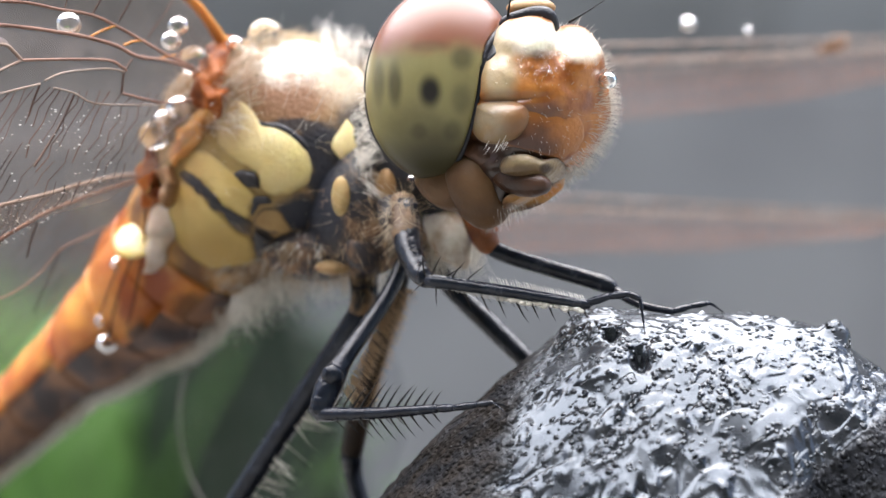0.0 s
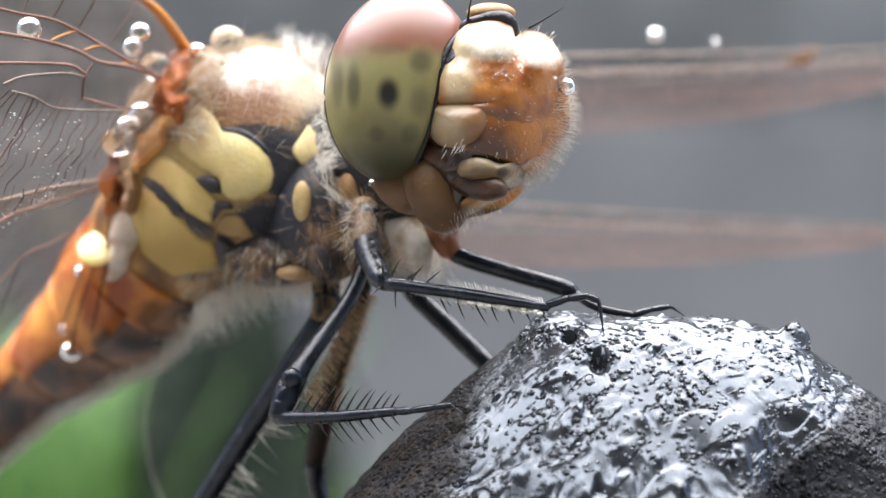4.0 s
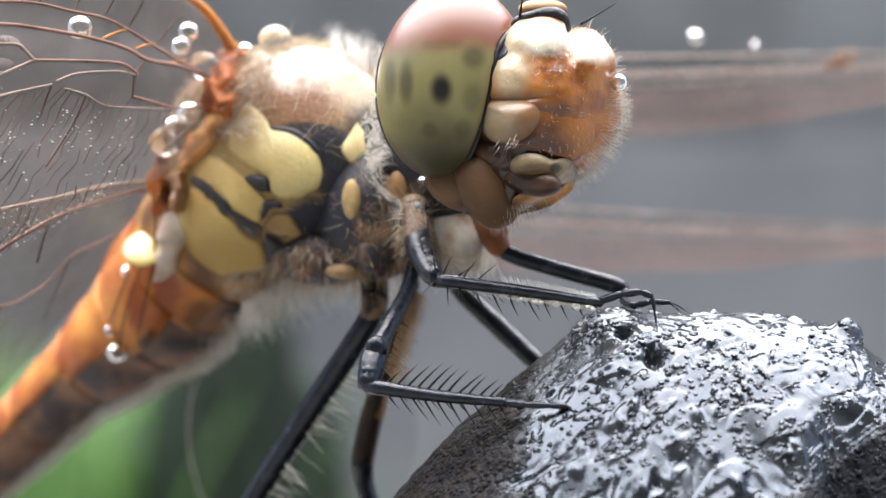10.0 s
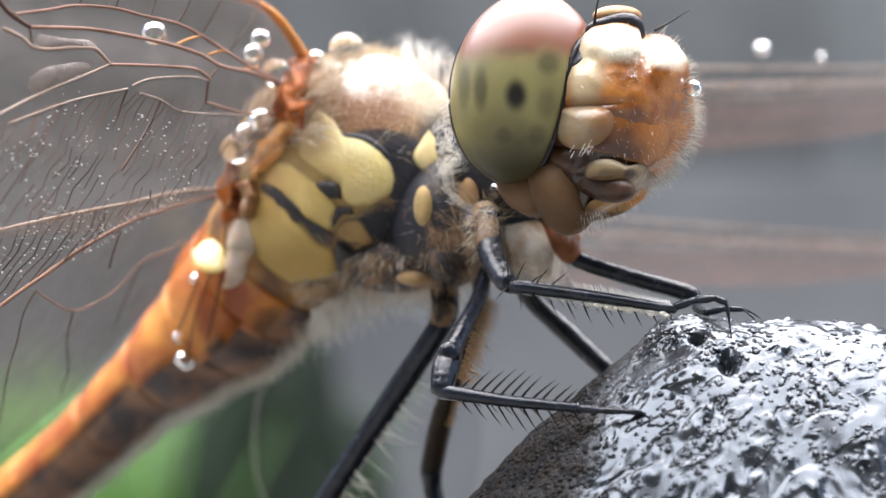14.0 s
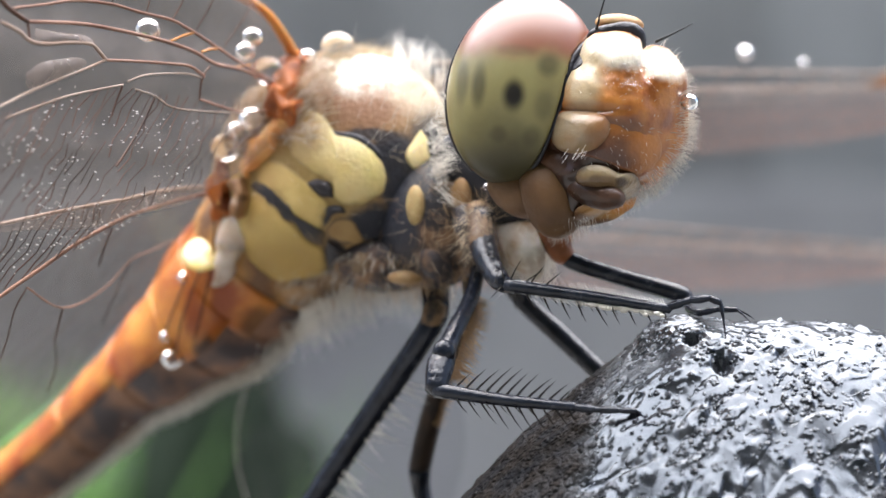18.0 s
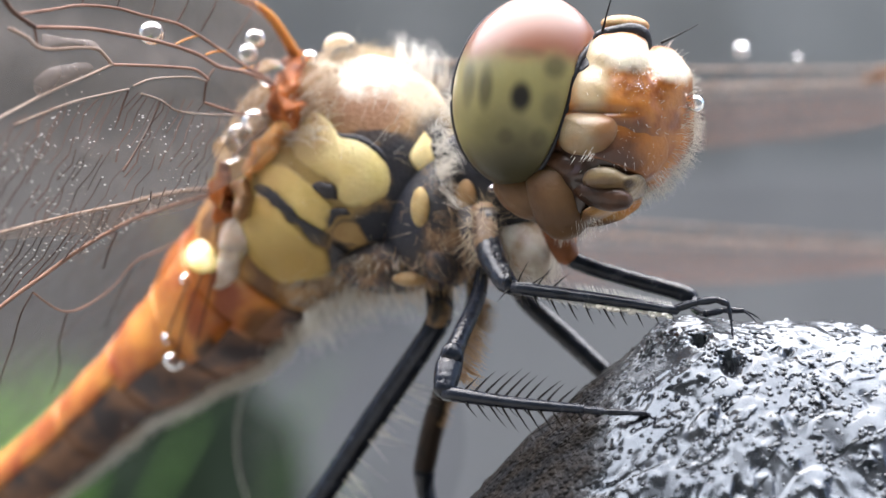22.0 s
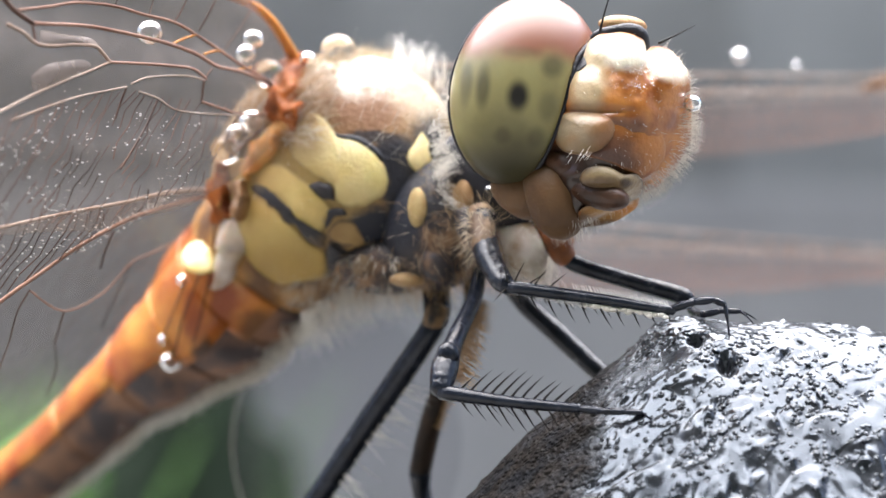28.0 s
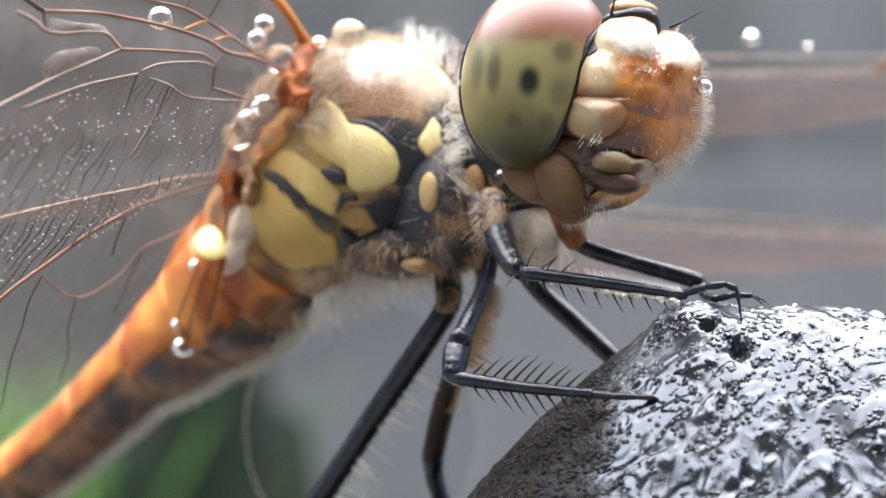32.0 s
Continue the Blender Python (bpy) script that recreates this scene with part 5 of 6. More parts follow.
# the broad rear lobe of the far hind wing hangs under the abdomen: thin film with a pale rim
def lobe_point(r, a):
    return V((-3.9 + 3.05 * r * math.cos(a), 10.0 + 0.5 * r * r * math.cos(2 * a) + 0.6 * r * math.sin(a), -4.75 + 3.4 * r * math.sin(a)))


sh = Shape()
sh.grid([lobe_point(i / 12, 2 * math.pi * j / 64) for i in range(13) for j in range(64)], 13, 64)
part("film", sh, M_FILM_THIN, WHL, "rounded clear rear lobe of the wing")
part("rim_vein", Shape().tube([lobe_point(1, radians(a)) for a in range(95, 281, 10)], [0.02] * 19, 6, 2), M_RIM, WHL, "pale rim of the rear lobe")


# legs: thigh (the part), shin, foot and spines turn at the knee
def spine_row(sh, a, b, n, way, length, r, rnd, lean=0.25, start=0.12, stop=0.95):
    a, b = V(a), V(b)
    along = (b - a).normalized()
    for i in range(n):
        s = start + (stop - start) * i / max(1, n - 1)
        taper = 0.55 + 0.45 * math.sin(math.pi * min(1, s * 1.1))
        w = V(way) + along * lean + V([rnd.uniform(-0.08, 0.08) for _ in range(3)])
        sh.hair(a + (b - a) * s, w, length * taper * rnd.uniform(0.9, 1.1), r, along * 0.15)


def build_leg(label, thigh, t_r, shin, s_r, foot, f_r, t_mat, rows=(), hair=None, seed=0):
    rnd = random.Random(seed)
    leg = part("leg", Shape().tube(thigh, t_r, 12), t_mat, fly, label, at=thigh[0])
    knee = thigh[-1]
    part("shin", Shape().tube(shin, s_r, 10), M_LEG, leg, "slim black shin", at=knee)
    if foot:
        sh = Shape()
        for a, b, r in zip(foot, foot[1:], f_r):
            sh.tube([a, [(x + y) / 2 for x, y in zip(a, b)], b], [r * 0.8, r, r * 0.75], 8, 2)
        e, d = V(foot[-1]), (V(foot[-1]) - V(foot[-2])).normalized()
        for w in (V((0.1, -0.5, -0.6)), V((0.1, 0.6, -0.2))):
            sh.hair(e, d + w, 0.42, 0.035, V((0, 0, -0.35)), 4)
        part("foot", sh, M_LEG, leg, "jointed black foot with two claws", at=knee)
    if rows:
        sh = Shape()
        for n, way, ln, r in rows:
            spine_row(sh, shin[0], shin[-1], n, way, ln, r, rnd)
        tagged(part("spine_comb", sh, M_SPINE, leg, "comb of black spines", at=knee), kind="stuff")
    if hair:
        sh = Shape()
        a, b, n, way, ln, r = hair
        for i in range(n):
            p = V(a).lerp(V(b), rnd.random()) + V([rnd.uniform(-0.05, 0.05) for _ in range(3)])
            sh.hair(p, V(way) + V([rnd.uniform(-0.3, 0.3) for _ in range(3)]), ln * rnd.uniform(0.6, 1.2), r)
        part("leg_hair", sh, M_HAIR_WHITE if n < 100 else M_HAIR_TAN, leg, "fringe of fine tan hairs")
    return leg


LEG_RF = build_leg("near front leg, black with spines", [(-0.75, 1.0, 0.9), (-0.70, 0.3, 0.15), (-0.45, -0.4, -0.45), (-0.25, -0.8, -0.66)], [0.30, 0.30, 0.25, 0.18],
                   [(-0.25, -0.8, -0.66), (1.4, -1.2, -0.86), (3.15, -1.6, -1.12)], [0.16, 0.13, 0.10],
                   [(3.1, -1.6, -1.08), (3.55, -1.7, -0.93), (3.95, -1.75, -0.88), (4.18, -1.78, -0.98), (4.22, -1.8, -1.24)], [0.095, 0.09, 0.08, 0.05], M_LEG,
                   ((9, (0.05, -0.3, -1), 0.66, 0.038), (12, (0.1, 0.6, -0.8), 0.45, 0.026)), None, 11)
LEG_RM = build_leg("near middle leg, black with spines", [(-0.80, 1.5, -0.3), (-0.95, 0.8, -0.95), (-1.40, -0.6, -1.80), (-1.62, -1.2, -2.35), (-1.72, -1.6, -2.85)], [0.16, 0.18, 0.20, 0.30, 0.23],
                   [(-1.72, -1.6, -2.85), (-0.3, -2.1, -3.02), (1.10, -2.5, -3.12)], [0.17, 0.13, 0.10],
                   [(1.08, -2.5, -3.12), (1.5, -2.65, -3.16), (2.0, -2.75, -3.17), (2.35, -2.8, -3.18)], [0.09, 0.08, 0.07], M_LEG,
                   ((12, (0.55, -0.1, 1), 0.78, 0.036), (10, (0.3, -0.2, -1), 0.75, 0.036), (9, (0.3, -0.7, -0.8), 0.5, 0.028)),
                   ((-0.84, 1.2, -0.9), (-1.36, -0.9, -2.6), 260, (0.9, -0.2, -0.6), 0.5, 0.010), 12)
build_leg("near hind leg, black with a tan base", [(-1.75, 2.9, -0.7), (-1.72, 2.6, -1.25), (-1.95, 2.5, -1.8), (-3.2, 3.2, -3.7), (-5.0, 4.1, -6.5), (-5.9, 4.5, -7.9)], [0.34, 0.31, 0.28, 0.29, 0.28, 0.2],
                   [(-5.9, 4.5, -7.9), (-4.2, 3.4, -9.0), (-2.2, 2.2, -9.6)], [0.16, 0.12, 0.09],
                   [(-2.2, 2.2, -9.6), (-1.6, 1.6, -9.3), (-1.2, 1.2, -8.8)], [0.08, 0.07], M_LEG, (),
                   ((-2.6, 2.8, -2.8), (-5.0, 4.0, -6.6), 44, (0.85, -0.25, -0.45), 1.0, 0.015), 13)
LEG_LF = build_leg("far front leg, black with a rust base", [(0.75, 1.8, 0.75), (0.95, 1.5, 0.30), (1.3, 1.4, -0.10), (2.5, 1.2, -0.48), (3.6, 0.9, -0.78), (3.85, 0.8, -0.92)], [0.26, 0.25, 0.19, 0.19, 0.2, 0.13],
                   [(3.85, 0.8, -0.92), (3.75, 0.1, -1.12), (3.9, -0.75, -1.2)], [0.11, 0.09, 0.08],
                   [(3.9, -0.75, -1.2), (4.2, -1.0, -1.12), (4.6, -1.2, -1.12)], [0.08, 0.07], M_LEG, (), None, 14)
build_leg("far middle leg, black and glossy", [(-0.2, 3.0, -0.2), (0.25, 2.9, -0.95), (1.1, 2.5, -1.75), (1.95, 2.0, -2.55), (2.4, 1.9, -3.0)], [0.22, 0.23, 0.24, 0.23, 0.18],
                   [(2.4, 1.9, -3.0), (2.8, 1.6, -2.9), (3.3, 1.4, -2.6)], [0.14, 0.11, 0.09], None, (), M_LEG, (), None, 15)
build_leg("far hind leg, brown and hairy", [(-0.95, 3.4, -0.3), (-0.92, 3.2, -1.1), (-1.38, 3.5, -2.4), (-1.82, 3.9, -3.9), (-2.05, 4.0, -5.0)], [0.22, 0.2, 0.22, 0.27, 0.27],
                   [(-2.05, 4.0, -5.0), (-1.95, 4.0, -5.7), (-1.3, 3.4, -7.2), (-0.5, 2.6, -8.3)], [0.27, 0.22, 0.15, 0.1], None, (), M_LEG_BROWN, (),
                   ((-0.75, 3.0, -1.0), (-1.75, 3.7, -3.9), 200, (0.7, -0.4, -0.3), 0.3, 0.012), 16)

pale_comb = Shape()
spine_row(pale_comb, (-0.1, -0.85, -0.72), (3.1, -1.62, -1.18), 60, (0.15, -0.5, -0.9), 0.26, 0.014, random.Random(22), 0.5)
spine_row(pale_comb, (-0.25, -0.8, -0.62), (3.15, -1.6, -1.05), 36, (0.1, 0.2, 0.8), 0.34, 0.015, random.Random(21), -0.7, 0.42, 0.97)
g = random.Random(23)
for i in range(46):
    k = g.uniform(0.42, 0.97)
    r = g.uniform(0.025, 0.055)
    pale_comb.blob(V((-0.1, -0.85, -0.78)).lerp(V((3.1, -1.62, -1.22)), k) + V((0, g.uniform(-0.03, 0.03), -r * g.uniform(0.2, 1.4))), (r * 1.7, r, r), None, 5, 8)
tagged(part("pale_comb", pale_comb, M_HAIR_WHITE, LEG_RF, "sunlit comb of fine pale hairs", at=PIVOT[LEG_RF.children[0]]), kind="stuff")
for leg, at, r in ((LEG_RM, (-1.55, -1.2, -2.08), 0.25), (LEG_RM, (-1.70, -1.5, -2.62), 0.22), (LEG_RF, (-0.33, -0.75, -0.55), 0.16)):
    part("knee_knob", Shape().blob(at, (r, r * 0.9, r * 1.1), None, 12, 16), M_LEG, leg, "glossy black joint")

KNEE_RF = PIVOT[LEG_RF.children[0]]
for at, way in (((-0.30, -0.9, -0.52), (-0.25, -0.3, 1)), ((-0.15, -0.95, -0.55), (0.35, -0.3, 1)), ((0.1, -0.9, -0.62), (0.9, -0.3, 0.7)), ((0.25, -0.95, -0.64), (0.55, -0.2, 0.9)),
                ((-0.05, -0.9, -0.72), (-0.1, -0.2, -1)), ((-0.32, -0.85, -0.68), (-0.6, -0.4, -0.5)), ((0.55, -1.0, -0.68), (0.8, -0.2, 0.8))):
    spine = Shape()
    spine.hair(V(at), V(way), 0.5, 0.026, V((0.12, 0, 0)), 4)
    part("knee_spine", spine, M_SPINE, LEG_RF, at=KNEE_RF)

# fur of the thorax
rnd = random.Random(5)
def fur_coat(n, seed, accept, length, r, comb, fall):
    """Hairs rooted all over the thorax where accept(direction) lets them."""
    g = random.Random(seed)
    sh = Shape()
    k = 0
    while k < n:
        u, w = g.uniform(-1, 1), g.uniform(0, 2 * math.pi)
        d = T_F * u + (SIDE * math.cos(w) + T_U * math.sin(w)) * math.sqrt(1 - u * u)
        if g.random() > accept(d):
            continue
        e = (sum(abs(d.dot(a) / q) ** T_P for a, q in zip(T_AX, T_R))) ** (-1 / T_P)
        way = (d + comb + V([g.uniform(-0.45, 0.45) for _ in range(3)])).normalized()
        sh.hair(T_C + d * e, way, g.uniform(*length), r, fall + V([g.uniform(-0.25, 0.25) for _ in range(3)]), 4)
        k += 1
    return sh


def back_fur(d):
    return 0 if d.y > 0.5 or d.dot(T_F) > 0.72 else max(0.0, d.z - 0.25)


def flank_fur(d):
    return 0 if d.y > 0.1 or d.dot(T_F) > 0.6 else 0.5 if 0.22 < d.z < 0.72 and d.dot(T_F) > -0.45 else 0


def front_fur(d):
    return 0 if d.y > 0.6 or d.dot(T_F) < 0.62 or d.z < 0.05 else 0.4


def side_fur(d):
    return 0 if d.y > 0.2 or d.z < -0.6 else 0.3


tagged(part("fur", fur_coat(2400, 5, back_fur, (0.35, 0.75), 0.0085, T_F * 2.2, V((0, 0, -0.35))), M_HAIR, fly, "fine pale fur combed along the back"), kind="stuff")
tagged(part("fur", fur_coat(650, 9, flank_fur, (0.35, 0.8), 0.010, T_F * 1.6, V((0, 0, -0.5))), M_HAIR_TAN, fly, "brown fur combed over the shoulder"), kind="stuff")
tagged(part("fur", fur_coat(420, 10, flank_fur, (0.4, 0.95), 0.009, T_F * 1.5, V((0.1, 0, -0.4))), M_HAIR_WHITE, fly, "pale strands over the shoulder"), kind="stuff")
tagged(part("fur", fur_coat(110, 6, front_fur, (0.4, 1.0), 0.005, UP * 0.35 + T_F * 0.3, V((0, 0, 0.1))), M_HAIR_WHITE, fly, "long white fur behind the head"), kind="stuff")
tuft = Shape()
for i in range(20):
    x = rnd.uniform(-2.75, -1.55)
    root = V((x, rnd.uniform(2.6, 3.6), 4.45 - 0.45 * (x + 2.75)))
    way = V((rnd.uniform(-0.35, 0.45), rnd.uniform(-0.3, 0.2), 1))
    curl = V((rnd.uniform(-0.3, 0.3), rnd.uniform(-0.2, 0.2), -0.05))
    for j in range(rnd.randrange(7, 16)):
        tuft.hair(root + V([rnd.uniform(-0.06, 0.06) for _ in range(3)]), way + V([rnd.uniform(-0.14, 0.14) for _ in range(3)]), rnd.uniform(0.4, 0.95), 0.009, curl, 4)
tagged(part("fur", tuft, M_HAIR_WHITE, fly, "upright white tufts behind the head"), kind="stuff")
tagged(part("fur", fur_coat(160, 7, side_fur, (0.25, 0.6), 0.0055, T_F * 0.9, V((0, 0, -0.3))), M_HAIR, fly, "thin fur on the side"), kind="stuff")
neck_fur = Shape()
for i in range(40):
    z = rnd.uniform(0.9, 3.9)
    root = V((-1.9 + 0.25 * rnd.random() + 0.12 * (z - 2.4) ** 2, rnd.uniform(1.0, 2.0), z))
    way = V((rnd.uniform(0.2, 1.0), rnd.uniform(-0.8, 0.0), rnd.uniform(-0.5, 0.9)))
    curl = V((rnd.uniform(-0.3, 0.4), 0, rnd.uniform(-0.9, 0.3)))
    for j in range(rnd.randrange(5, 12)):
        neck_fur.hair(root + V([rnd.uniform(-0.12, 0.12) for _ in range(3)]), way + V([rnd.uniform(-0.2, 0.2) for _ in range(3)]), rnd.uniform(0.35, 0.8), 0.0085, curl, 5)
tagged(part("fur", neck_fur, M_HAIR_WHITE, fly, "white fur on the neck"), kind="stuff")
def fur_on(c, radii, n, length, r, lean, loose, seed):
    """Hairs over the near side of a rounded body."""
    g = random.Random(seed)
    sh = Shape()
    while n > 0:
        d = V([g.gauss(0, 1) for _ in range(3)]).normalized()
        if d.y > 0.3 or d.dot(SIDE) < -0.3:
            continue
        q = V(c) + FWD * (d.dot(FWD) * radii[0]) + SIDE * (d.dot(SIDE) * radii[1]) + UP * (d.z * radii[2])
        if q.x < -2.15 and q.z > 0.1 and g.random() < 0.88:
            n -= 1
            continue
        sh.hair(q, d + V(lean) + V([g.uniform(-loose, loose) for _ in range(3)]), g.uniform(*length), r, V([g.uniform(-0.3, 0.3) for _ in range(3)]), 4)
        n -= 1
    return sh


tagged(part("fur", fur_on((-1.75, 2.5, 0.75), (1.33, 1.18, 1.48), 600, (0.25, 0.6), 0.006, (0.2, 0, -0.5), 0.6, 31), M_HAIR_TAN, fly, "dense brown fur on the chest"), kind="stuff")
tagged(part("fur", fur_on((-1.75, 2.5, 0.75), (1.33, 1.18, 1.48), 170, (0.4, 0.9), 0.005, (0.2, 0, 0.1), 0.7, 32), M_HAIR, fly, "loose pale fur on the chest"), kind="stuff")
tagged(part("fur", fur_on((-2.9, 3.3, -0.12), (1.33, 1.18, 0.73), 320, (0.25, 0.55), 0.006, (0.2, 0, -0.5), 0.6, 33), M_HAIR_TAN, fly, "brown fur on the belly"), kind="stuff")
tagged(part("fur", fur_on((-0.35, 2.7, 0.75), (1.04, 0.94, 0.98), 500, (0.3, 0.7), 0.007, (0.3, 0, -0.7), 0.5, 34), M_HAIR, fly, "pale fur on the throat"), kind="stuff")
tagged(part("fur", fur_on((0.2, 1.66, 0.2), (0.4, 0.36, 0.75), 90, (0.2, 0.6), 0.007, (0.1, 0, -0.8), 0.6, 35), M_HAIR_WHITE, fly, "white hairs on the leg hips"), kind="stuff")
tagged(part("fur", fur_on((-0.78, 0.75, 0.55), (0.36, 0.36, 0.5), 160, (0.25, 0.7), 0.006, (0.0, 0, -0.5), 0.7, 36), M_HAIR, fly, "pale hairs at the base of the front leg"), kind="stuff")
tagged(part("fur", fur_on((-2.9, 3.3, -0.12), (1.35, 1.2, 0.75), 300, (0.2, 0.45), 0.008, (0, 0, -0.9), 0.4, 37), M_HAIR_WHITE, fly, "pale fuzz under the belly"), kind="stuff")
veil = Shape()
g = random.Random(38)
for i in range(900):
    k = g.random()
    root = V((-4.9 + 3.5 * k, g.uniform(3.4, 5.4), -1.35 + 0.95 * min(1.0, k * 2.2) + g.uniform(-0.05, 0.1)))
    veil.hair(root, V((g.uniform(-0.15, 0.45), g.uniform(-0.3, 0.3), -1)), g.uniform(0.4, 1.5), 0.0075, V((g.uniform(-0.2, 0.3), 0, 0.1)), 4)
for i in range(380):
    root = V((g.uniform(-0.2, 0.95), g.uniform(2.0, 3.2), g.uniform(-0.1, 0.35)))
    veil.hair(root, V((g.uniform(-0.25, 0.35), g.uniform(-0.3, 0.3), -1)), g.uniform(0.4, 1.2), 0.0075, V((g.uniform(-0.2, 0.3), 0, 0.1)), 4)
tagged(part("fur", veil, M_HAIR_WHITE, fly, "long sheer white fuzz under the belly"), kind="stuff")
tagged(part("fur", fur_on((-4.35, 4.5, -0.45), (1.5, 1.0, 0.62), 300, (0.2, 0.5), 0.008, (0, 0, -0.9), 0.4, 38), M_HAIR_WHITE, fly, "pale fuzz under the thorax"), kind="stuff")
belly_fur = Shape()
for i in range(3600):
    k = rnd.randrange(2, 80)
    t = (A_PTS[k + 1] - A_PTS[k - 1]).normalized()
    sd = t.cross(UP).normalized()
    u = sd.cross(t)
    w = radians(rnd.gauss(270, 7))
    d = sd * math.cos(w) + u * math.sin(w)
    belly_fur.hair(A_PTS[k] + d * A_RAD[k] * 0.98, d + t * 0.4 + V([rnd.uniform(-0.3, 0.3) for _ in range(3)]), rnd.uniform(0.2, 0.42), 0.010)
tagged(part("fur", belly_fur, M_HAIR_WHITE, fly, "short pale fuzz under the abdomen"), kind="stuff")
fuzz = Shape()
for i in range(2600):
    d = (FWD * rnd.uniform(-0.3, 1) + SIDE * rnd.uniform(-1, 0.9) + UP * rnd.uniform(-1, 0.5)).normalized()
    if d.dot(SIDE) > -0.05 and d.z > -0.88:
        continue
    k = (sum(abs(d.dot(a) / r) ** 2.2 for a, r in zip(HEAD_AX, F_R))) ** (-1 / 2.2)
    fuzz.hair(face_warp(F_C + d * k), d + V([rnd.uniform(-0.4, 0.4) for _ in range(3)]), rnd.uniform(0.15, 0.36), 0.006, V((0, 0, -0.3)), 3)
for i in range(200):
    d = (FWD * rnd.uniform(0.1, 1) + SIDE * rnd.uniform(-0.6, 0.8) + UP * rnd.uniform(-0.6, 0.75)).normalized()
    k = (sum(abs(d.dot(a) / r) ** 2.2 for a, r in zip(HEAD_AX, F_R))) ** (-1 / 2.2)
    q = face_warp(F_C + d * k)
    if q.x < 1.75 and 2.3 < q.z < 3.35:
        continue
    fuzz.hair(q, d + V([rnd.uniform(-0.5, 0.5) for _ in range(3)]), rnd.uniform(0.08, 0.2), 0.0045, V((0, 0, -0.3)), 3)
for i in range(9):
    x, z = rnd.uniform(1.0, 1.4), rnd.uniform(2.1, 2.4)
    fuzz.hair(V((x, on_face(x, z) - 0.15, z)), V((-0.5, -0.4, -0.9)), 0.28, 0.008, V((0, 0, 0.1)), 3)
tagged(part("face_hair", fuzz, M_HAIR_WHITE, HEAD, "short pale bristles on the face"), kind="stuff")


# water drops
def drop(at, r, squash=0.9, label="round clear water drop"):
    sh = Shape().blob(at, (r, r, r * squash), None, 18, 24)
    ob = part("water_drop", sh, M_WATER, None, "", at=at)
    tagged(ob, label + " clinging to the dragonfly", "water drop", "water drops")
    return ob


DROPS = [drop((-5.62, 2.6, 4.2), 0.36), drop((-4.05, 3.3, 4.83), 0.40), drop((-4.75, 3.3, 4.6), 0.2), drop((-6.0, 3.2, 3.1), 0.34), drop((-6.12, 2.5, 4.62), 0.24), drop((-5.97, 2.6, 4.97), 0.24),
         drop((-8.08, 0.5, 4.84), 0.29), drop((-6.25, 3.2, 2.65), 0.42), drop((-6.65, 3.5, 2.5), 0.36), drop((-6.4, 3.5, 2.85), 0.26), drop((-8.1, 5.8, -2.52), 0.26), drop((-8.25, 5.8, -1.98), 0.16),
         drop((6.74, 12.0, 5.8), 0.2), drop((8.6, 13.5, 5.73), 0.10), drop((-0.62, 0.95, 1.5), 0.1), drop((-7.75, 5.2, -0.55), 0.17)]
FACE_DROP = drop((3.52, -1.3, 3.5), 0.2)

beads = Shape()
for i in range(70):
    x, z = rnd.uniform(1.6, 3.3), rnd.uniform(3.6, 4.2)
    r = rnd.uniform(0.02, 0.055)
    beads.blob((x, on_face(x, z) - 0.33 + 0.12 * abs(x - 2.4), z), (r, r, r), None, 6, 8)
for i in range(110):
    d = (FWD * rnd.uniform(0.1, 1) + SIDE * rnd.uniform(-0.5, 0.8) + UP * rnd.uniform(-0.3, 0.75)).normalized()
    k = (sum(abs(d.dot(a) / r) ** 2.2 for a, r in zip(HEAD_AX, F_R))) ** (-1 / 2.2)
    r = rnd.uniform(0.012, 0.034)
    beads.blob(face_warp(F_C + d * k), (r, r, r), None, 5, 7)
tagged(part("water_bead", beads, M_WATER, HEAD, "tiny beads of water on the forehead"), kind="stuff")

# ---------------------------------------------------------------- the garden behind
def mat_far(name, c1, c2, scale, rough):
    m = mat(name, c1, c2, scale, rough, None, 0.0)
    m.node_tree.nodes["Mapping"].inputs["Scale"].default_value = (1, 1, 1)
    return m


M_SOIL = mat_far("grey_paving", (0.165, 0.165, 0.155), (0.11, 0.11, 0.105), 6, 0.8)
M_WOOD = mat_far("weathered_grey_wood", (0.14, 0.148, 0.146), (0.245, 0.25, 0.248), 7, 0.8)
fn, fl = M_WOOD.node_tree.nodes, M_WOOD.node_tree.links
fi = fn.new("ShaderNodeObjectInfo")
fr = fn.new("ShaderNodeMapRange")
fr.inputs[3].default_value, fr.inputs[4].default_value = 0.74, 1.3
fl.new(fi.outputs["Random"], fr.inputs[0])
fm = fn.new("ShaderNodeVectorMath")
fm.operation = "SCALE"
fl.new(fn["Principled BSDF"].inputs["Base Color"].links[0].from_socket, fm.inputs[0])
fl.new(fr.outputs[0], fm.inputs["Scale"])
fl.new(fm.outputs[0], fn["Principled BSDF"].inputs["Base Color"])
M_LEAF = mat_far("green_leaf", (0.055, 0.14, 0.026), (0.095, 0.195, 0.038), 9, 0.55)
M_DARK = mat_far("dark_mossy_stone", (0.008, 0.015, 0.008), (0.018, 0.028, 0.017), 8, 0.6)

M_DARK.node_tree.nodes["Principled BSDF"].inputs["Specular IOR Level"].default_value = 0.12

me = bpy.data.meshes.new("ground")
me.from_pydata([(-400, -400, 0), (400, -400, 0), (400, 400, 0), (-400, 400, 0)], [], [(0, 1, 2, 3)])
me.materials.append(M_SOIL)
tagged(new("ground", me), "grey paved ground, far out of focus", "ground", kind="structure")


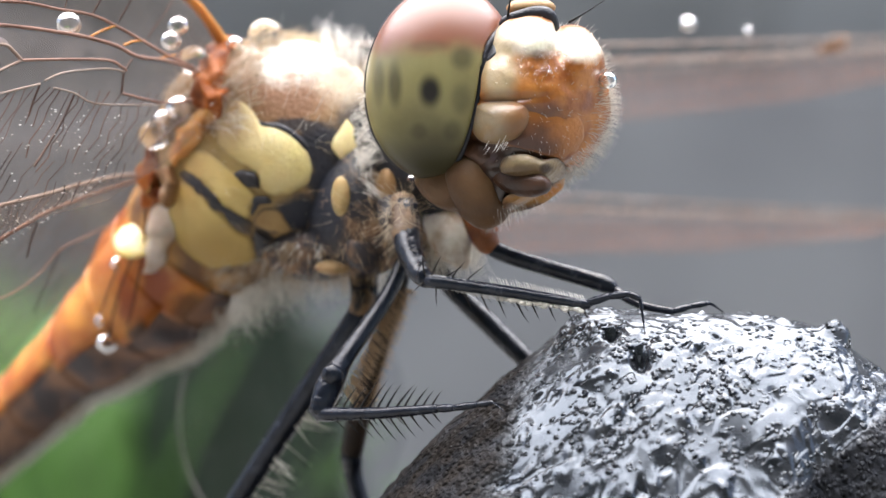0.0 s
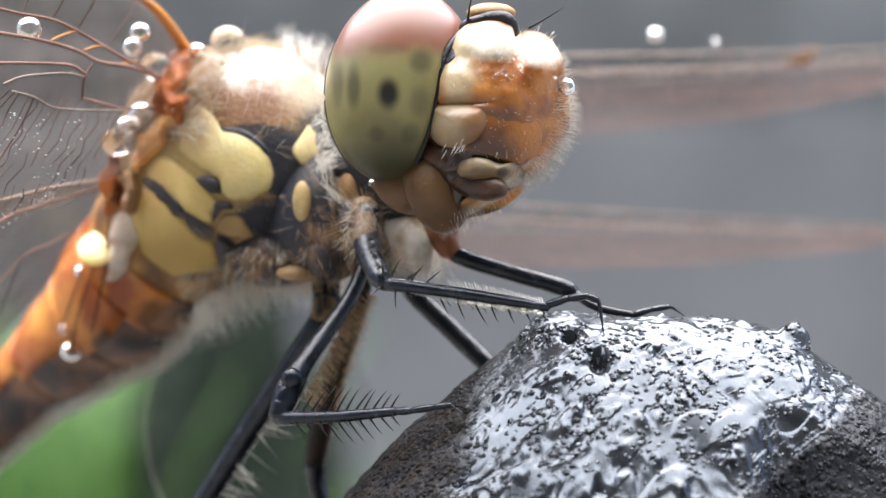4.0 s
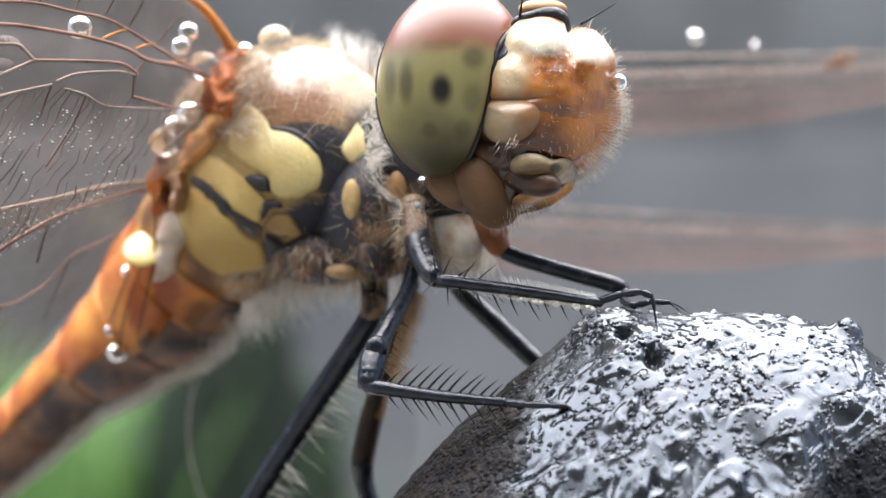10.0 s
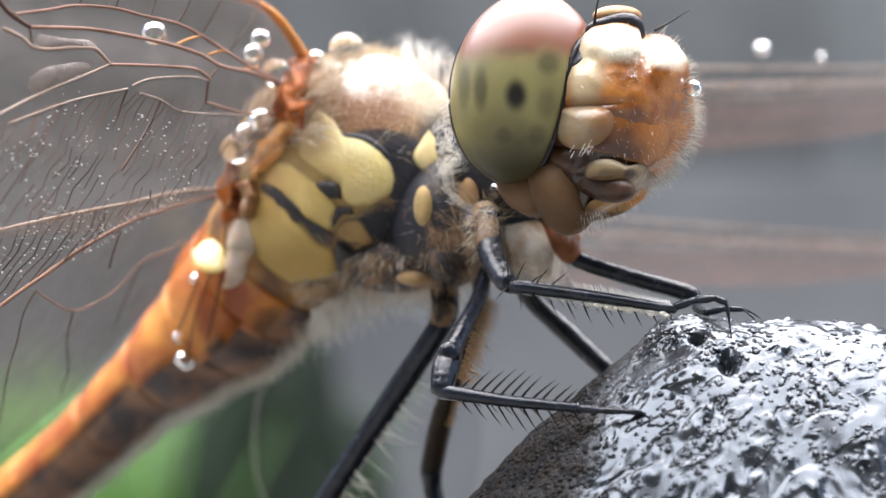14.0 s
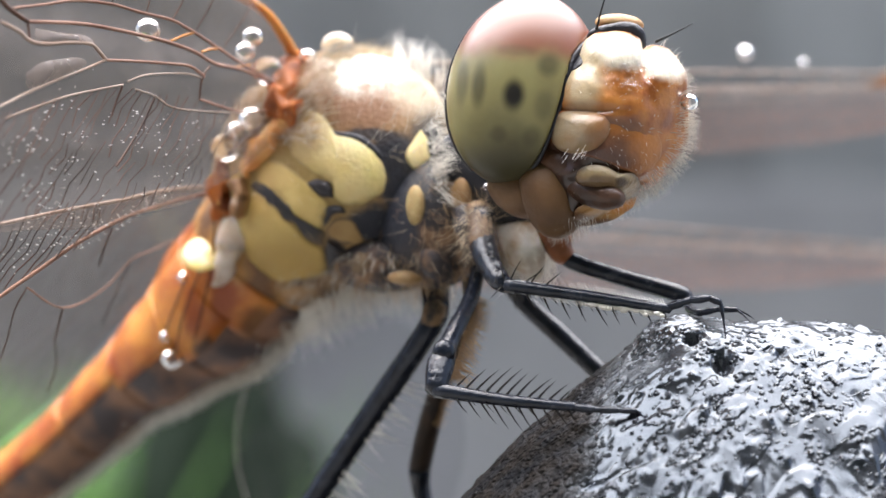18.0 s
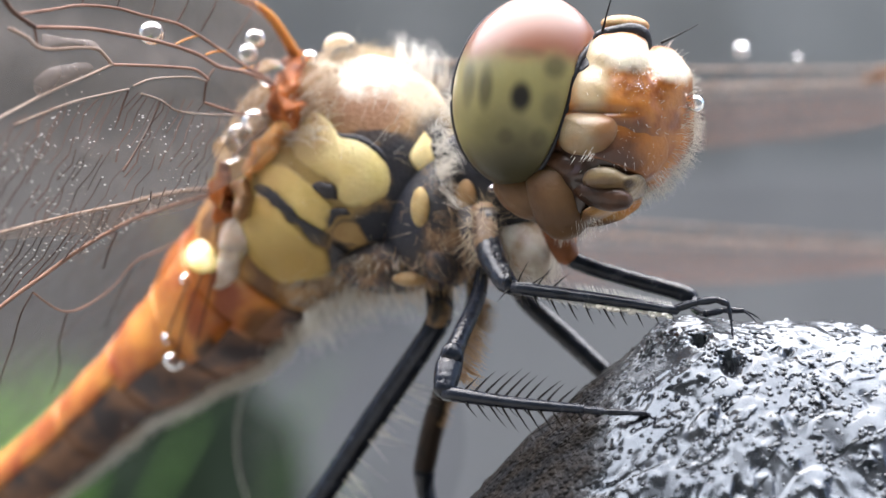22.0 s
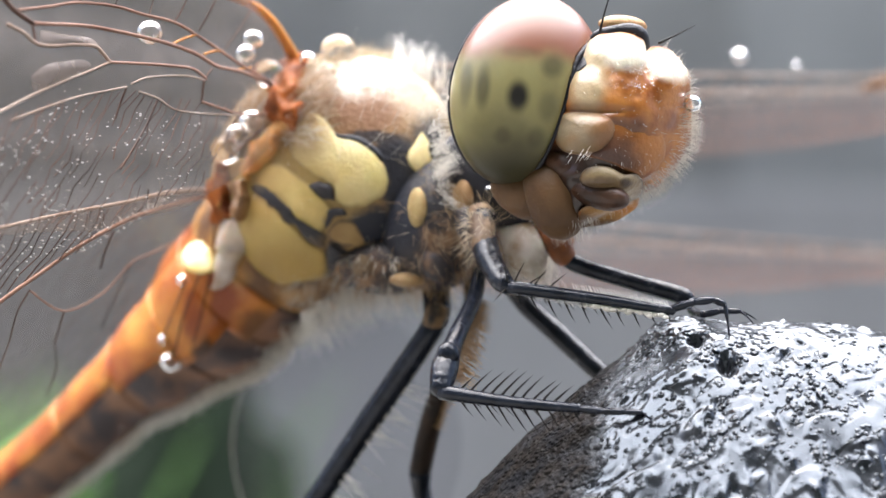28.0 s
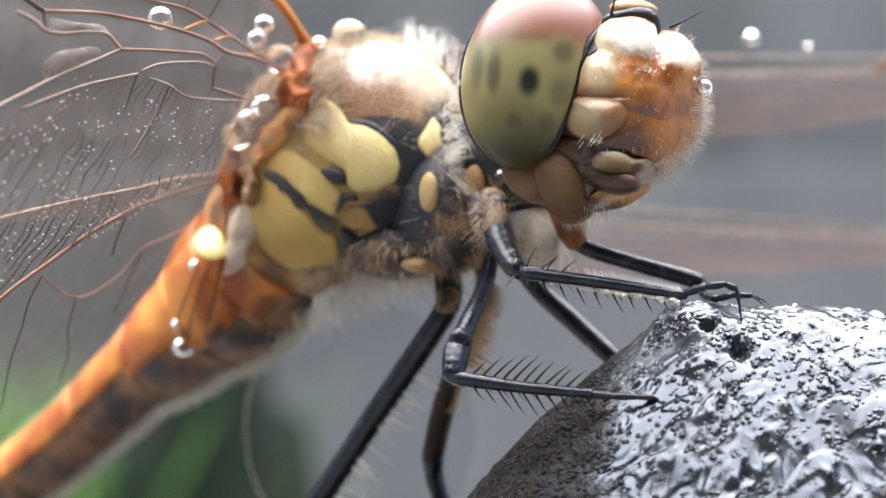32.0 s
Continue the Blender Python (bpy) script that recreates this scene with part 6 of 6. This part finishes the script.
def box(x0, x1, y0, y1, z0, z1, b=0.004):
    bm = bmesh.new()
    bmesh.ops.create_cube(bm, size=1)
    bmesh.ops.scale(bm, vec=(x1 - x0, y1 - y0, z1 - z0), verts=bm.verts)
    bmesh.ops.bevel(bm, geom=bm.edges[:], offset=b, segments=1, affect="EDGES")
    me = bpy.data.meshes.new("box")
    bm.to_mesh(me)
    bm.free()
    return me


# never in view: added to hold skylight off the front and darken reflections
me = bpy.data.meshes.new("wall_south")
bm = bmesh.new()
bmesh.ops.create_cube(bm, size=1)
bmesh.ops.scale(bm, vec=(9, 0.2, 2.5), verts=bm.verts)
bm.to_mesh(me)
bm.free()
me.materials.append(M_DARK)
wall = new("wall_south", me)
wall.location = (0, -1.5, 1.25)
tagged(wall, "unseen dark wall added behind the viewpoint to cut front skylight", "wall", kind="structure")

fence = new("fence")
fence.location = (0, 1.3, 0)
tagged(fence, "weathered grey wooden board fence, far out of focus", "fence")
board_mesh = box(0, 0.1236, 0, 0.02, 0, 1.3, 0.001)
board_mesh.materials.append(M_WOOD)
M_WOOD_PALE = mat_far("pale_weathered_wood", (0.19, 0.20, 0.202), (0.26, 0.27, 0.272), 7, 0.8)
pale_mesh = board_mesh.copy()
pale_mesh.materials[0] = M_WOOD_PALE
for i in range(-14, 15):
    b = new("board", pale_mesh if i in (2, 3, 5) else board_mesh)
    b.parent = fence
    b.location = (i * 0.124 + 0.03, rnd.uniform(-0.003, 0.003), 0.65)
rail_mesh = box(0, 3.6, 0, 0.04, 0, 0.09)
rail_mesh.materials.append(M_WOOD)
for z in (0.3, 1.0):
    b = new("rail", rail_mesh)
    b.parent = fence
    b.location = (0, 0.04, z)

M_KERB = mat_far("pale_concrete", (0.165, 0.17, 0.18), (0.225, 0.23, 0.24), 8, 0.75)
low_mesh = box(0, 3.4, 0, 0.06, 0, 0.256, 0.001)
low_mesh.materials.append(M_KERB)
low = new("low_wall", low_mesh)
low.location = (0, 1.1, 0.128)
tagged(low, "low pale concrete wall before the fence, out of focus", "wall")

pebble = bpy.data.meshes.new("round_stone")
bm = bmesh.new()
bmesh.ops.create_icosphere(bm, subdivisions=4, radius=1)
for v in bm.verts:
    v.co *= 1 + 0.12 * noise.noise(v.co * 1.7)
    v.co = V((v.co.x * 0.029, v.co.y * 0.04, v.co.z * 0.097))
bm.to_mesh(pebble)
bm.free()
pebble.materials.append(M_DARK)
ob = new("round_stone", pebble)
ob.location = (-0.066, 0.60, 0.097)
tagged(ob, "dark mossy upright stone, out of focus", "stone")
small = pebble.copy()
for v in small.vertices:
    v.co = V((v.co.x * 0.6, v.co.y * 0.8, v.co.z * 0.8))
ob = new("round_stone", small)
ob.location = (-0.044, 0.64, 0.078)
tagged(ob, "smaller dark mossy stone beside a larger one, out of focus", "stone")

leaves = Shape()
for i in range(900):
    x, y = rnd.uniform(-260, -78), rnd.uniform(560, 760)
    h = rnd.uniform(105, 190) - max(0, (x + 100)) * 0.9
    leaves.hair(V((x, y, -200)), V((rnd.uniform(-0.25, 0.25), rnd.uniform(-0.25, 0.25), 1)), h, 3.2, V((rnd.uniform(-0.3, 0.3), rnd.uniform(-0.3, 0.3), -0.05)), 5)
for i in range(420):
    x, y = rnd.uniform(-80, 50), rnd.uniform(640, 720)
    leaves.hair(V((x, y, -200)), V((rnd.uniform(-0.25, 0.25), rnd.uniform(-0.25, 0.25), 1)), rnd.uniform(60, 108), 3.0, V((rnd.uniform(-0.3, 0.3), rnd.uniform(-0.3, 0.3), -0.05)), 5)
tagged(part("grass_clump", leaves, M_LEAF, None, "", at=(-150, 650, -200)), "clump of fresh green grass, out of focus", "grass", kind="stuff")


# ---------------------------------------------------------------- what moves
def turn_to(a, b):
    return V(a).rotation_difference(V(b)).to_matrix().to_4x4()


def leg_rows(leg, keys):
    """keys: seconds, where the knee and the shin's end lie (stage mm). Rows for the thigh and, in its space, for the shin."""
    kids = leg.children
    shin = next(o for o in kids if o.name.startswith("shin"))
    c, k0 = PIVOT[leg], PIVOT[shin]
    e0 = V(leg["shin_end"])
    thigh, lower = [], []
    for t, knee, end in keys:
        q1 = turn_to(k0 - c, V(knee) - c)
        k1 = c + q1 @ (k0 - c)
        q2 = turn_to(e0 - k0, V(end) - k1)
        thigh.append((t, Matrix.Translation((c - PIVOT[fly]) * MM) @ q1))
        lower.append((t, Matrix.Translation((k0 - c) * MM) @ q1.inverted() @ q2))
    walk(leg, thigh)
    for o in kids:
        if PIVOT[o] == k0:
            walk(o, lower)


LEG_RM["shin_end"] = (1.10, -2.5, -3.12)
LEG_LF["shin_end"] = (3.9, -0.75, -1.2)
LEG_RF["shin_end"] = (3.15, -1.6, -1.12)


def head_pose(dx, dz, lean):
    return pose(dx * MM, 0, dz * MM, 0, lean, 0)


def motions():
    # head: a quick tilt after 14 s, then back to a slightly lower hold
    rows = [(0, 0, 0.02, -1.0), (0.5, 0, 0, 0), (6.1, 0, 0, 0), (6.5, 0.1, 0.05, 0), (7, 0, 0.0, 0), (13.5, 0, 0, 0), (14.1, 0, 0, 0), (14.2, 0.15, 0.08, 3), (14.3, 0.44, 0.09, 14), (14.5, 0.46, 0.09, 14.5), (15.2, 0.46, 0.09, 14.5),
            (15.6, 0.05, -0.05, 4), (16.5, 0, -0.08, 4), (25.5, 0, -0.06, 4), (32, 0, -0.06, 4)]
    rest = Matrix.Translation((H_C - PIVOT[fly]) * MM)
    walk(HEAD, [(t, rest @ head_pose(a, b, c)) for t, a, b, c in rows])
    d0, h0 = Matrix.Translation(PIVOT[FACE_DROP] * MM + V((0, 0, MIDZ))), Matrix.Translation(H_C * MM + V((0, 0, MIDZ)))
    walk(FACE_DROP, [(t, h0 @ head_pose(a, b, c) @ h0.inverted() @ d0) for t, a, b, c in rows])
    # near middle leg: lifts off just after 6 s, waves back and comes down on the stone again
    k1, e1 = (-1.72, -1.6, -2.85), (1.10, -2.5, -3.12)
    k0, e0 = (-2.59, -0.22, -3.59), (0.3, -1.9, -3.25)
    leg_rows(LEG_RM, [(0, k0, e0), (6.0, k0, e0), (6.1, (-3.1, -0.6, -2.6), (-3.9, -1.5, -4.9)), (6.2, (-2.6, -0.8, -2.3), (-0.2, -1.5, -3.4)),
                      (6.3, (-4.9, 1.0, -0.4), (-2.3, 0.2, -0.75)), (6.4, (-4.9, 0.9, -0.5), (-2.3, 0.1, -0.9)), (6.5, (-3.75, -0.3, -3.0), (-0.6, -1.3, -2.95)), (6.6, (-1.85, -1.5, -2.8), (1.0, -2.4, -3.1)),
                      (6.7, k1, e1), (32, k1, e1)])
    # far front leg: its foot shifts on the crest at the same moment
    a, b = (3.85, 0.8, -0.92), (5.15, -0.2, -1.37)
    c, d = (3.85, 0.8, -0.92), (3.9, -0.75, -1.2)
    leg_rows(LEG_LF, [(0, a, b), (6.2, a, b), (6.4, c, d), (32, c, d)])
    # near front leg: the knee rises while the head leans out
    k, e = (-0.25, -0.8, -0.66), (3.15, -1.6, -1.12)
    leg_rows(LEG_RF, [(0, k, e), (14.1, k, e), (14.3, (-0.15, -1.15, -0.05), e), (15.2, (-0.15, -1.15, -0.05), e), (15.6, k, e), (32, k, e)])


motions()
